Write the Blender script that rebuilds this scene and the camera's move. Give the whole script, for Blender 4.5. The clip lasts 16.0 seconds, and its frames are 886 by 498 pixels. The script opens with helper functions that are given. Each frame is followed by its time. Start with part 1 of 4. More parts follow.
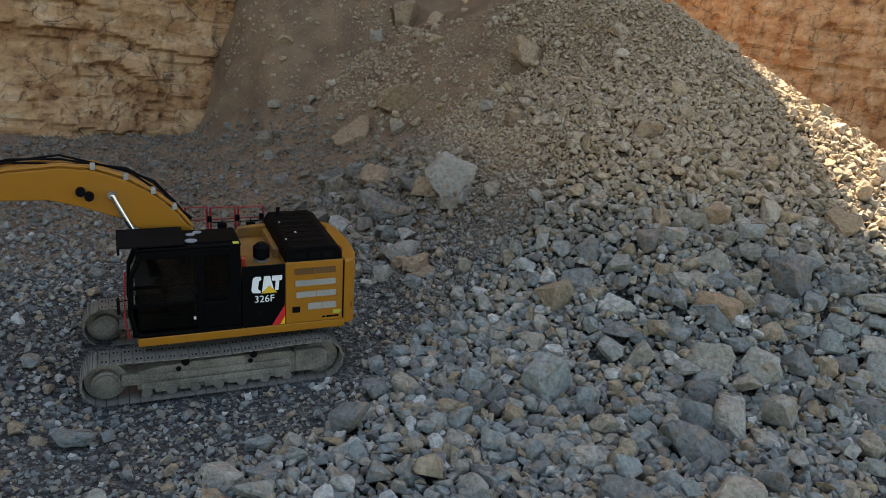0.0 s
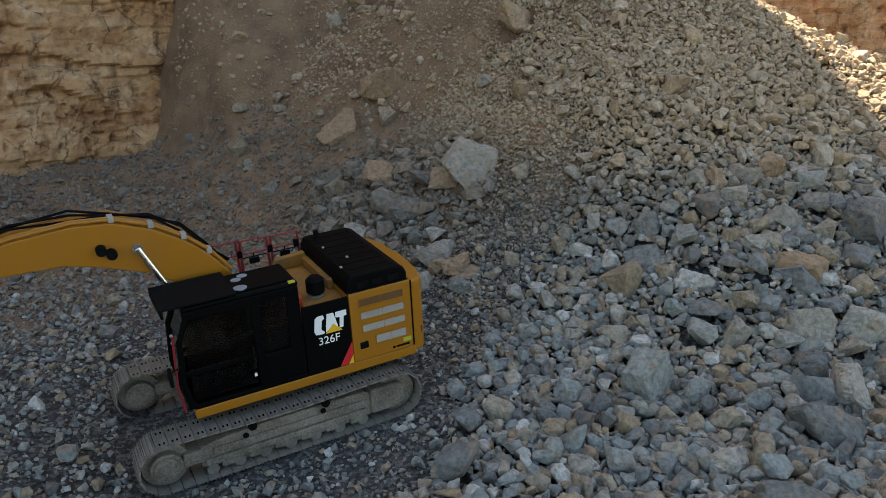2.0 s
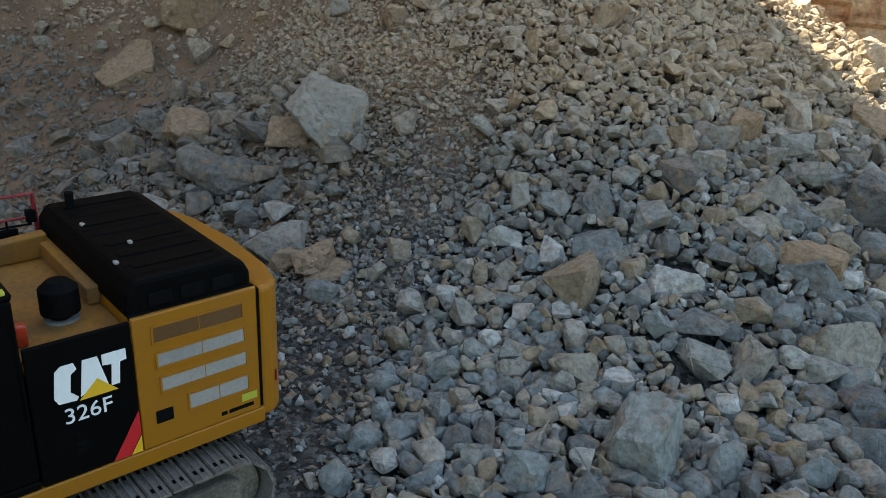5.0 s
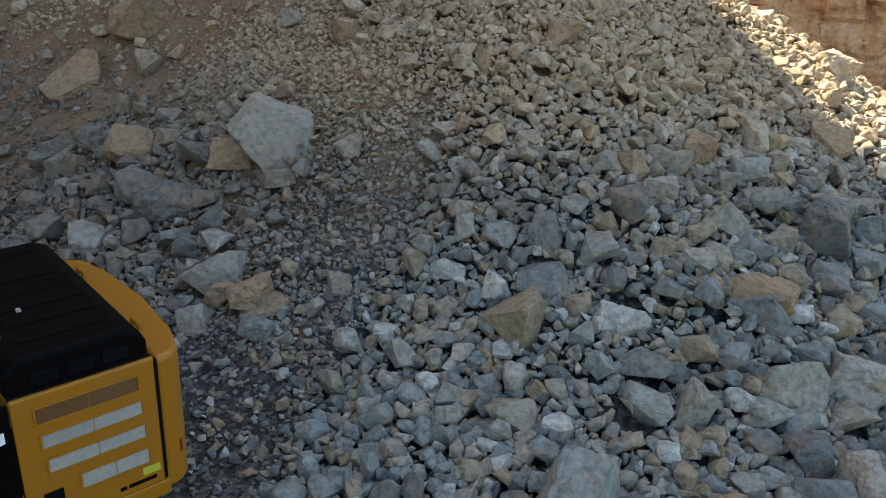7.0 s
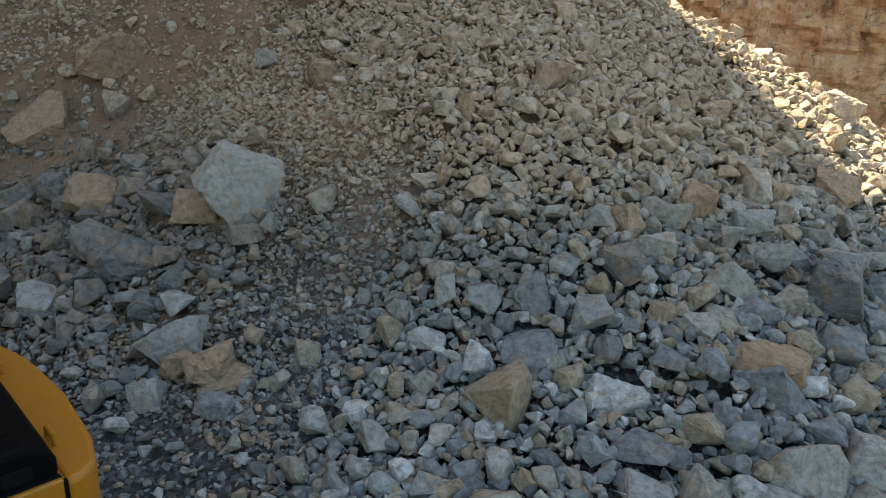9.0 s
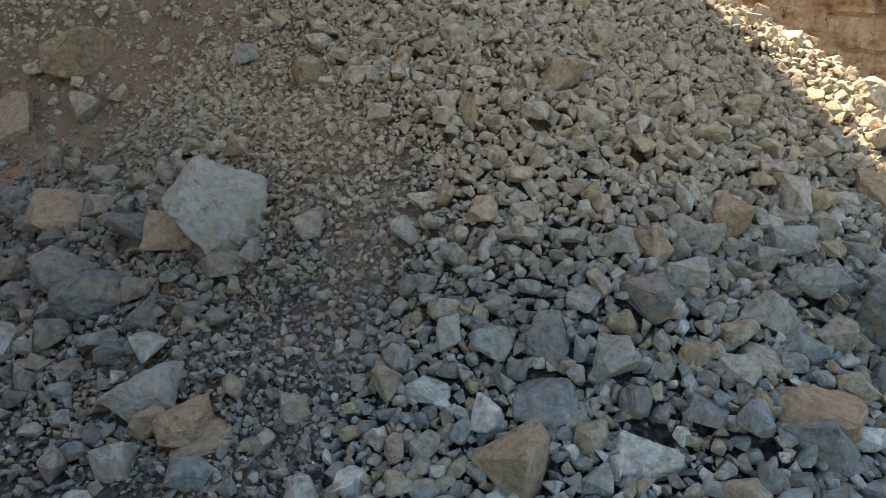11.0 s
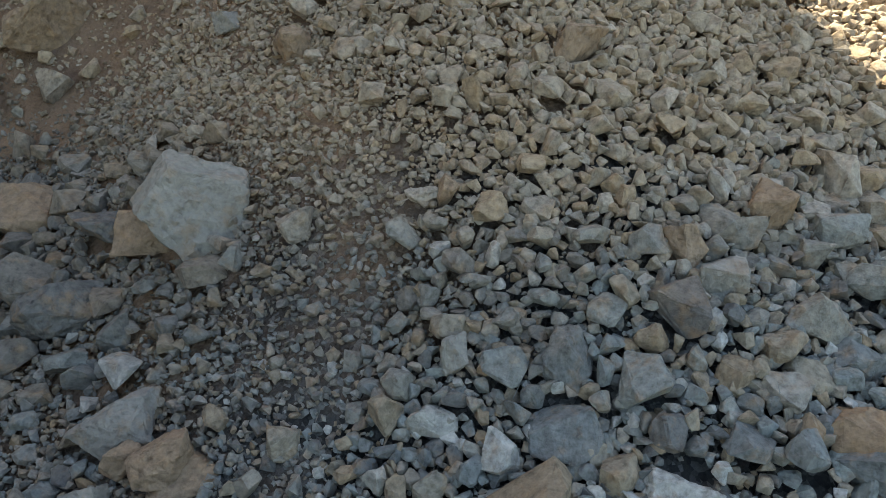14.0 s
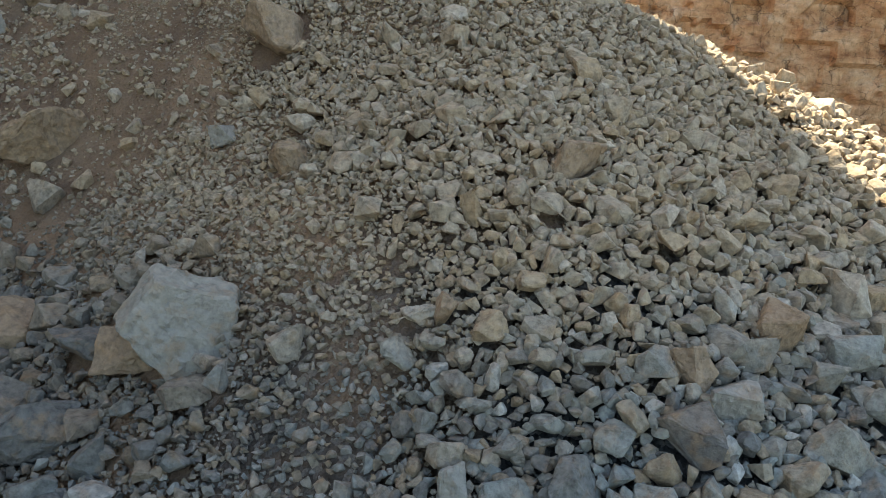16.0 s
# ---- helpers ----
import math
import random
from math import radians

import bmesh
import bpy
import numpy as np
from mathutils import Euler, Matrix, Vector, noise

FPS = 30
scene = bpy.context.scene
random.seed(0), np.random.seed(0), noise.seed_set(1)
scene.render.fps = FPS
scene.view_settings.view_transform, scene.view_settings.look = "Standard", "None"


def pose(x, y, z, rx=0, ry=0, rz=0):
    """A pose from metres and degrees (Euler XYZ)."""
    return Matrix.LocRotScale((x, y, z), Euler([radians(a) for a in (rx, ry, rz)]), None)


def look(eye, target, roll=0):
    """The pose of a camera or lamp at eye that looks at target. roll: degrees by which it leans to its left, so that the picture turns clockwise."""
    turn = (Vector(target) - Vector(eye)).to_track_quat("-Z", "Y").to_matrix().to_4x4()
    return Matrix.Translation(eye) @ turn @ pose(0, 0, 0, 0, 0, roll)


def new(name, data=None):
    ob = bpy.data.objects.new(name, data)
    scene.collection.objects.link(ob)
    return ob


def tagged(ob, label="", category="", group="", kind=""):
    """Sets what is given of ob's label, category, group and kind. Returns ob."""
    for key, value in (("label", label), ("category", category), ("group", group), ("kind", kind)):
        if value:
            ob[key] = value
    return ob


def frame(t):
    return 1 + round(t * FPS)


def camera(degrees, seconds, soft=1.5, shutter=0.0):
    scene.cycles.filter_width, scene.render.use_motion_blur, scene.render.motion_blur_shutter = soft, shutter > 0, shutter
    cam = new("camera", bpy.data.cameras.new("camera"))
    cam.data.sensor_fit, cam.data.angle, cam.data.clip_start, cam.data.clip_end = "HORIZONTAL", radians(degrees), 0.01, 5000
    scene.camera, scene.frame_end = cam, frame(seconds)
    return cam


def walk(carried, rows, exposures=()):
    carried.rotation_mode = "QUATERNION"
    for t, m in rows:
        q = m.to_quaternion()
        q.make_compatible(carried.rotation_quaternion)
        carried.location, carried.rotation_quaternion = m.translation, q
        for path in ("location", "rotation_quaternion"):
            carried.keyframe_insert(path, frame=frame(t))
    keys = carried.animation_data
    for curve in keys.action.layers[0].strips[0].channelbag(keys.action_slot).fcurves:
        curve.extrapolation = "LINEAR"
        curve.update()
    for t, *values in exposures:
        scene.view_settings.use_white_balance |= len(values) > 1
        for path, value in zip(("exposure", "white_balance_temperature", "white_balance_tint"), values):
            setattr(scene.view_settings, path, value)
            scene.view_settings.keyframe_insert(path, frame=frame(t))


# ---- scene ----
cam = camera(58.0, 16.0, soft=0.5)
PATH = [
    (0, (-3.989, -15.158, 7.438), (1.115, -7.017, 4.668), 8.05),
    (0.5, (-4.494, -15.048, 7.537), (0.751, -7.004, 4.750), 7.26),
    (1, (-5.073, -14.955, 7.669), (0.308, -7.010, 4.857), 6.35),
    (1.5, (-5.336, -14.289, 7.749), (0.179, -6.472, 4.838), 5.17),
    (2, (-4.975, -12.113, 7.372), (0.709, -4.476, 4.313), 1.05),
    (2.5, (-4.511, -10.367, 6.830), (1.371, -2.891, 3.745), -0.33),
    (3, (-3.880, -9.123, 6.402), (2.282, -1.904, 3.256), 4.60),
    (3.5, (-3.202, -8.083, 5.994), (3.018, -0.929, 2.812), 4.65),
    (4, (-2.479, -7.111, 5.478), (4.039, -0.189, 2.379), 4.28),
    (4.5, (-1.945, -6.664, 5.304), (5.098, -0.275, 2.210), 5.11),
    (5, (-1.771, -6.734, 5.213), (5.626, -0.707, 2.218), 5.73),
    (7.5, (-0.642, -6.801, 5.936), (6.850, -0.975, 2.785), 5.99),
    (8, (-0.399, -6.627, 5.950), (7.132, -0.788, 2.918), 5.90),
    (8.5, (-0.149, -6.441, 5.970), (7.416, -0.582, 3.066), 5.86),
    (9, (0.110, -6.240, 6.060), (7.690, -0.352, 3.225), 5.70),
    (9.5, (0.338, -6.009, 6.038), (7.967, -0.122, 3.369), 5.63),
    (12, (2.032, -4.668, 6.804), (9.382, 0.956, 3.016), 4.00),
    (12.5, (2.294, -4.464, 6.789), (9.617, 1.094, 2.855), 3.94),
    (13, (2.363, -4.414, 6.780), (9.615, 1.165, 2.743), 3.76),
    (13.5, (2.415, -4.394, 6.791), (9.643, 1.224, 2.767), 3.77),
    (14, (2.478, -4.339, 6.830), (9.696, 1.345, 2.883), 3.14),
    (14.5, (2.564, -4.249, 6.885), (9.877, 1.497, 3.212), 3.48),
    (15, (2.651, -4.164, 6.910), (10.034, 1.683, 3.547), 2.98),
    (15.5, (2.741, -4.075, 6.919), (10.212, 1.838, 3.882), 2.95),
    (16, (2.739, -4.033, 6.821), (10.327, 1.906, 4.147), 3.57),
]
walk(cam, [(t, look(eye, target, roll)) for t, eye, target, roll in PATH],
     [(0, 2.05, 7900, 7), (1.5, 2.05, 7900, 7), (2.5, 2.02, 7600, 6), (3.5, 2.01, 7450, 5), (4.5, 2.06, 7300, 3), (9, 2.12, 7150, 3), (13, 2.12, 7200, 3), (16, 2.20, 7050, 2)])

# ---- light: clear sky, the sun behind the tall quarry face ----
SUN_EL, SUN_AZ = radians(60), math.atan2(0.30, 0.95)  # azimuth from +y towards +x
world = bpy.data.worlds.new("quarry_sky")
scene.world = world
world.use_nodes = True
wn = world.node_tree.nodes
sky = wn.new("ShaderNodeTexSky")
sky.sky_type, sky.sun_disc = "NISHITA", False
sky.sun_elevation, sky.sun_rotation = SUN_EL, SUN_AZ
world.node_tree.links.new(sky.outputs[0], wn["Background"].inputs[0])
wn["Background"].inputs[1].default_value = 0.1
sun_data = bpy.data.lights.new("sun", "SUN")
sun_data.energy, sun_data.angle, sun_data.color = 5.0, radians(0.53), (1.0, 0.95, 0.86)
sun = new("sun", sun_data)
sun_from = Vector((math.sin(SUN_AZ) * math.cos(SUN_EL), math.cos(SUN_AZ) * math.cos(SUN_EL), math.sin(SUN_EL)))
sun.matrix_world = look(sun_from * 50, (0, 0, 0))
scene.view_settings.exposure = 0.0

# ---- materials ----


def material(name, rough=0.8, metal=0.0):
    m = bpy.data.materials.new(name)
    m.use_nodes = True
    b = m.node_tree.nodes["Principled BSDF"]
    b.inputs["Roughness"].default_value = rough
    b.inputs["Metallic"].default_value = metal
    return m, m.node_tree.nodes, m.node_tree.links, b


def node(nodes, kind, **values):
    n = nodes.new(kind)
    for key, value in values.items():
        n.inputs[key.replace("_", " ")].default_value = value
    return n


def ramp(nodes, stops):
    r = nodes.new("ShaderNodeValToRGB")
    e = r.color_ramp.elements
    while len(e) < len(stops):
        e.new(0.5)
    for k, (p, c) in zip(e, stops):
        k.position, k.color = p, (*c, 1)
    return r


def mix(nodes, links, kind, fac, a, b):
    n = nodes.new("ShaderNodeMix")
    n.data_type, n.blend_type = "RGBA", kind
    for sock, v in ((n.inputs[0], fac), (n.inputs[6], a), (n.inputs[7], b)):
        if isinstance(v, (int, float)):
            sock.default_value = v
        elif isinstance(v, tuple):
            sock.default_value = (*v, 1)
        else:
            links.new(v, sock)
    return n.outputs[2]


def noise_tex(nodes, links, scale, detail=4, vec=None, rough=0.6):
    n = nodes.new("ShaderNodeTexNoise")
    n.inputs["Scale"].default_value = scale
    n.inputs["Detail"].default_value = detail
    n.inputs["Roughness"].default_value = rough
    if vec is not None:
        links.new(vec, n.inputs["Vector"])
    return n


def bump(nodes, links, bsdf, height, dist, strength=1.0):
    n = nodes.new("ShaderNodeBump")
    n.inputs["Distance"].default_value = dist
    n.inputs["Strength"].default_value = strength
    links.new(height, n.inputs["Height"])
    links.new(n.outputs[0], bsdf.inputs["Normal"])
    return n


RUST = (0.29, 0.165, 0.072)


def stone_material(name, per_object, cast=None, amount=0.0, pitted=1.0):
    """Broken limestone: each stone its own tone, browner towards the back, warm rust stains in patches, dust and fine
    pitting.
    """
    m, nodes, links, b = material(name, 0.92)
    geo = nodes.new("ShaderNodeNewGeometry")
    pos = geo.outputs["Position"]
    if per_object:
        info = nodes.new("ShaderNodeObjectInfo")
        rnd = info.outputs["Random"]
    else:
        rnd = geo.outputs["Random Per Island"]
    tone = ramp(nodes, [(0.0, (0.12, 0.118, 0.113)), (0.22, (0.18, 0.187, 0.176)), (0.42, (0.21, 0.228, 0.214)), (0.58, (0.25, 0.235, 0.20)), (0.72, (0.275, 0.225, 0.16)), (0.82, (0.25, 0.185, 0.118)), (0.92, (0.33, 0.315, 0.28)), (1.0, (0.43, 0.42, 0.385))])
    links.new(rnd, tone.inputs[0])
    # browner towards the back of the pile: dark brown low down, tan on the ridge
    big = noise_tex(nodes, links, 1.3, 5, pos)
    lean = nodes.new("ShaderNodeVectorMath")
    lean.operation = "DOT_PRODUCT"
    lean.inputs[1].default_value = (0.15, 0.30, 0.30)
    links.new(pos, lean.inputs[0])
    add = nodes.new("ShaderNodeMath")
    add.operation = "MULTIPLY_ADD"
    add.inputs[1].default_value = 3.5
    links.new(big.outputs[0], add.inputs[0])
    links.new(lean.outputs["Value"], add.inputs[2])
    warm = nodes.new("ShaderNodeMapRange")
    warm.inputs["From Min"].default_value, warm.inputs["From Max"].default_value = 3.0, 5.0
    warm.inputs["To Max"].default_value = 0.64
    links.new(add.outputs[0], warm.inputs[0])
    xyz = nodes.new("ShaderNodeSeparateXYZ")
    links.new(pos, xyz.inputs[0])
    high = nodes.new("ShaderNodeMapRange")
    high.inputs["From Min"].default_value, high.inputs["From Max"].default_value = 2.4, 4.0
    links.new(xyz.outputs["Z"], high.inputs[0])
    umber = mix(nodes, links, "MIX", high.outputs[0], (0.14, 0.102, 0.07), (0.43, 0.295, 0.17))
    c = mix(nodes, links, "MIX", warm.outputs[0], tone.outputs[0], umber)
    if cast:
        c = mix(nodes, links, "MIX", amount, c, cast)
    mid = noise_tex(nodes, links, 3.5, 6, pos)
    stain = ramp(nodes, [(0.52, (0, 0, 0)), (0.66, (1, 1, 1))])
    links.new(mid.outputs[0], stain.inputs[0])
    st = nodes.new("ShaderNodeMath")
    st.operation = "MULTIPLY"
    st.inputs[1].default_value = 0.42
    links.new(stain.outputs[0], st.inputs[0])
    c = mix(nodes, links, "MIX", st.outputs[0], c, RUST)
    fine = noise_tex(nodes, links, 9, 10, pos, 0.68)
    grain = ramp(nodes, [(0.3, (0.46, 0.45, 0.43)), (0.47, (0.96, 0.96, 0.95)), (0.68, (1.42, 1.41, 1.38))])
    links.new(fine.outputs[0], grain.inputs[0])
    c = mix(nodes, links, "MULTIPLY", pitted, c, grain.outputs[0])
    links.new(c, b.inputs["Base Color"])
    both = nodes.new("ShaderNodeMath")
    both.operation = "MULTIPLY_ADD"
    both.inputs[1].default_value = 4.0
    links.new(mid.outputs[0], both.inputs[0])
    links.new(fine.outputs[0], both.inputs[2])
    bump(nodes, links, b, both.outputs[0], 0.035, 0.85)
    return m


def soil_material():
    """Crushed limestone fines: grey gravel low down, brown clayey spoil on the high flank."""
    m, nodes, links, b = material("crushed_gravel", 0.95)
    geo = nodes.new("ShaderNodeNewGeometry")
    pos = geo.outputs["Position"]
    gravel = nodes.new("ShaderNodeTexVoronoi")
    gravel.inputs["Scale"].default_value = 14
    links.new(pos, gravel.inputs["Vector"])
    # pebble tones set extra dark so the gaps between stones look shaded
    pebble = ramp(nodes, [(0.0, (0.03, 0.029, 0.028)), (0.5, (0.066, 0.064, 0.061)), (1.0, (0.18, 0.175, 0.167))])
    sep = nodes.new("ShaderNodeSeparateColor")
    links.new(gravel.outputs["Color"], sep.inputs[0])
    links.new(sep.outputs[0], pebble.inputs[0])
    fine = noise_tex(nodes, links, 40, 6, pos, 0.7)
    patch = noise_tex(nodes, links, 0.55, 5, pos)
    brown = ramp(nodes, [(0.25, (0.165, 0.098, 0.058)), (0.75, (0.36, 0.225, 0.132))])
    links.new(patch.outputs[0], brown.inputs[0])
    # spoil: grows with distance back from the working floor
    xyz = nodes.new("ShaderNodeSeparateXYZ")
    links.new(pos, xyz.inputs[0])
    add = nodes.new("ShaderNodeMath")
    add.operation = "MULTIPLY_ADD"
    add.inputs[1].default_value, add.inputs[2].default_value = 3.0, 1.0
    links.new(patch.outputs[0], add.inputs[0])
    total = nodes.new("ShaderNodeMath")
    total.operation = "MULTIPLY_ADD"
    total.inputs[1].default_value = 0.34
    links.new(xyz.outputs["Y"], total.inputs[0])
    side = nodes.new("ShaderNodeMath")
    side.operation = "MULTIPLY_ADD"
    side.inputs[1].default_value = 0.15
    links.new(xyz.outputs["X"], side.inputs[0])
    links.new(add.outputs[0], side.inputs[2])
    links.new(side.outputs[0], total.inputs[2])
    rng = nodes.new("ShaderNodeMapRange")
    rng.inputs["From Min"].default_value, rng.inputs["From Max"].default_value = 3.9, 5.3
    links.new(total.outputs[0], rng.inputs[0])
    c = mix(nodes, links, "MIX", rng.outputs[0], pebble.outputs[0], brown.outputs[0])
    grain = ramp(nodes, [(0.25, (0.6, 0.6, 0.6)), (0.75, (1.3, 1.28, 1.25))])
    links.new(fine.outputs[0], grain.inputs[0])
    c = mix(nodes, links, "MULTIPLY", 1.0, c, grain.outputs[0])
    big = noise_tex(nodes, links, 0.9, 4, pos)
    dust = ramp(nodes, [(0.3, (0.8, 0.8, 0.8)), (0.7, (1.12, 1.1, 1.06))])
    links.new(big.outputs[0], dust.inputs[0])
    c = mix(nodes, links, "MULTIPLY", 1.0, c, dust.outputs[0])
    links.new(c, b.inputs["Base Color"])
    h = nodes.new("ShaderNodeMath")
    h.operation = "SUBTRACT"
    links.new(fine.outputs[0], h.inputs[0])
    links.new(gravel.outputs["Distance"], h.inputs[1])
    bump(nodes, links, b, h.outputs[0], 0.05, 1.0)
    return m


def cliff_material():
    """Bedded tan limestone with pale joints, rust seeps and dark cracks."""
    m, nodes, links, b = material("bedded_limestone", 0.93)
    geo = nodes.new("ShaderNodeNewGeometry")
    pos = geo.outputs["Position"]
    mapping = nodes.new("ShaderNodeMapping")
    mapping.inputs["Scale"].default_value = (0.55, 0.55, 1.0)
    links.new(pos, mapping.inputs[0])
    bed = noise_tex(nodes, links, 1.0, 6, mapping.outputs[0])
    tone = ramp(nodes, [(0.3, (0.27, 0.11, 0.042)), (0.42, (0.46, 0.235, 0.105)), (0.55, (0.57, 0.335, 0.17)), (0.72, (0.67, 0.46, 0.29))])
    links.new(bed.outputs[0], tone.inputs[0])
    drip_map = nodes.new("ShaderNodeMapping")
    drip_map.inputs["Scale"].default_value = (1.1, 1.1, 0.22)
    links.new(pos, drip_map.inputs[0])
    drip = noise_tex(nodes, links, 1.3, 7, drip_map.outputs[0], 0.65)
    seep = ramp(nodes, [(0.54, (0, 0, 0)), (0.7, (1, 1, 1))])
    links.new(drip.outputs[0], seep.inputs[0])
    k = nodes.new("ShaderNodeMath")
    k.operation = "MULTIPLY"
    k.inputs[1].default_value = 0.75
    links.new(seep.outputs[0], k.inputs[0])
    c = mix(nodes, links, "MIX", k.outputs[0], tone.outputs[0], (0.13, 0.06, 0.02))
    fine = noise_tex(nodes, links, 2.6, 10, pos, 0.74)
    grain = ramp(nodes, [(0.3, (0.45, 0.40, 0.34)), (0.45, (0.95, 0.94, 0.92)), (0.72, (1.3, 1.3, 1.28))])
    links.new(fine.outputs[0], grain.inputs[0])
    c = mix(nodes, links, "MULTIPLY", 1.0, c, grain.outputs[0])
    # hairline joints: blocks bounded by dark cracks, here open, there healed
    wob = mix(nodes, links, "LINEAR_LIGHT", 0.25, pos, fine.outputs["Color"])
    cell_map = nodes.new("ShaderNodeMapping")
    cell_map.inputs["Scale"].default_value = (0.75, 0.75, 1.25)
    links.new(wob, cell_map.inputs[0])
    cells = nodes.new("ShaderNodeTexVoronoi")
    cells.feature = "DISTANCE_TO_EDGE"
    cells.inputs["Scale"].default_value = 1.0
    links.new(cell_map.outputs[0], cells.inputs["Vector"])
    line = ramp(nodes, [(0.0, (1, 1, 1)), (0.035, (0, 0, 0))])
    links.new(cells.outputs["Distance"], line.inputs[0])
    where = ramp(nodes, [(0.42, (0, 0, 0)), (0.58, (1, 1, 1))])
    links.new(drip.outputs[0], where.inputs[0])
    crack = mix(nodes, links, "MULTIPLY", 1.0, line.outputs[0], where.outputs[0])
    c = mix(nodes, links, "MIX", crack, c, (0.10, 0.05, 0.022))
    links.new(c, b.inputs["Base Color"])
    bump(nodes, links, b, fine.outputs[0], 0.22, 0.9)
    return m


def paint_material(name, colour, rough, dirt, dirt_colour=(0.26, 0.235, 0.2), metal=0.0):
    """Machine paint with dust in patches and fine scuffs."""
    m, nodes, links, b = material(name, rough, metal)
    tc = nodes.new("ShaderNodeTexCoord")
    big = noise_tex(nodes, links, 1.7, 6, tc.outputs["Object"])
    fine = noise_tex(nodes, links, 26, 6, tc.outputs["Object"], 0.7)
    both = mix(nodes, links, "MULTIPLY", 1.0, big.outputs[0], fine.outputs[0])
    r = ramp(nodes, [(0.16, (0, 0, 0)), (0.42, (1, 1, 1))])
    links.new(both, r.inputs[0])
    k = nodes.new("ShaderNodeMath")
    k.operation = "MULTIPLY"
    k.inputs[1].default_value = dirt
    links.new(r.outputs[0], k.inputs[0])
    c = mix(nodes, links, "MIX", k.outputs[0], colour, dirt_colour)
    links.new(c, b.inputs["Base Color"])
    rr = nodes.new("ShaderNodeMapRange")
    rr.inputs["To Min"].default_value, rr.inputs["To Max"].default_value = rough, min(1, rough + 0.35)
    links.new(k.outputs[0], rr.inputs[0])
    links.new(rr.outputs[0], b.inputs["Roughness"])
    b.inputs["Specular IOR Level"].default_value = 0.04 if max(colour) < 0.05 else 0.35
    bump(nodes, links, b, fine.outputs[0], 0.002, 0.4)
    return m


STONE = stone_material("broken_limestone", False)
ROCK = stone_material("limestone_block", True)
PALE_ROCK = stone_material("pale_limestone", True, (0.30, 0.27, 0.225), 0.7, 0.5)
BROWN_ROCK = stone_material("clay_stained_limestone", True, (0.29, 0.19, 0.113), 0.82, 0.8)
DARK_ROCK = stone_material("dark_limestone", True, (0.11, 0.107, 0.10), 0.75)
SOIL = soil_material()
CLIFF = cliff_material()
YELLOW = paint_material("yellow_machine_paint", (0.33, 0.125, 0.004), 0.38, 0.22, (0.15, 0.10, 0.05))
BLACK = paint_material("black_machine_paint", (0.002, 0.002, 0.0022), 0.55, 0.12, (0.012, 0.0115, 0.0105))
MATT = paint_material("black_plastic", (0.0035, 0.0035, 0.004), 0.65, 0.2, (0.02, 0.019, 0.017))
STEEL = paint_material("dusty_track_steel", (0.12, 0.108, 0.09), 0.65, 0.9, (0.25, 0.223, 0.185), 0.1)
MUD = paint_material("muddy_track_frame", (0.085, 0.073, 0.056), 0.9, 1.0, (0.30, 0.258, 0.205))
RED = paint_material("red_paint", (0.22, 0.01, 0.014), 0.45, 0.06)
WHITE = paint_material("white_decal", (0.8, 0.8, 0.78), 0.5, 0.12)
DECAL_YELLOW = paint_material("yellow_decal", (0.75, 0.42, 0.02), 0.45, 0.1)
LIME = paint_material("yellow_green_sticker", (0.42, 0.42, 0.04), 0.5, 0.1)
GRILLE = paint_material("grey_mesh_screen", (0.25, 0.235, 0.215), 0.7, 0.8, (0.40, 0.36, 0.31))
BROWN_MESH = paint_material("brown_mesh_screen", (0.11, 0.046, 0.01), 0.7, 0.5, (0.17, 0.10, 0.05))
DISC = paint_material("bright_roof_plate", (0.2, 0.225, 0.25), 0.35, 0.2)
ORANGE = paint_material("red_orange_lens", (0.42, 0.035, 0.008), 0.3, 0.1)
DECAL_RED = paint_material("red_decal", (0.55, 0.014, 0.02), 0.45, 0.06)
DECK_YELLOW = paint_material("dirty_deck_paint", (0.27, 0.115, 0.012), 0.6, 0.95, (0.10, 0.075, 0.045))
CHROME, _n, _l, _b = material("chromed_rod", 0.18, 1.0)
_b.inputs["Base Color"].default_value = (0.72, 0.70, 0.66, 1)
GLASS, _n, _l, _b = material("tinted_cab_glass", 0.04)
_b.inputs["Base Color"].default_value = (0.2, 0.22, 0.22, 1)
_b.inputs["Transmission Weight"].default_value = 1.0
_b.inputs["IOR"].default_value = 1.4

# ---- mesh helpers ----


def part(name, bm, mat, parent=None, label="", smooth=False):
    me = bpy.data.meshes.new(name)
    bm.to_mesh(me)
    bm.free()
    me.materials.append(mat)
    if smooth:
        me.polygons.foreach_set("use_smooth", [True] * len(me.polygons))
    ob = new(name, me)
    if parent is not None:
        ob.parent = parent
    return tagged(ob, label=label)


def raw_mesh(name, verts, tris, mat, smooth=False):
    """A mesh straight from arrays: vertices (n, 3) and faces (m, k)."""
    me = bpy.data.meshes.new(name)
    k = tris.shape[1]
    me.vertices.add(len(verts))
    me.vertices.foreach_set("co", np.ascontiguousarray(verts, np.float32).ravel())
    me.loops.add(tris.size)
    me.loops.foreach_set("vertex_index", np.ascontiguousarray(tris, np.int32).ravel())
    me.polygons.add(len(tris))
    me.polygons.foreach_set("loop_start", np.arange(len(tris), dtype=np.int32) * k)
    me.polygons.foreach_set("use_smooth", np.full(len(tris), smooth))
    me.update(calc_edges=True)
    me.validate()
    me.materials.append(mat)
    return new(name, me)


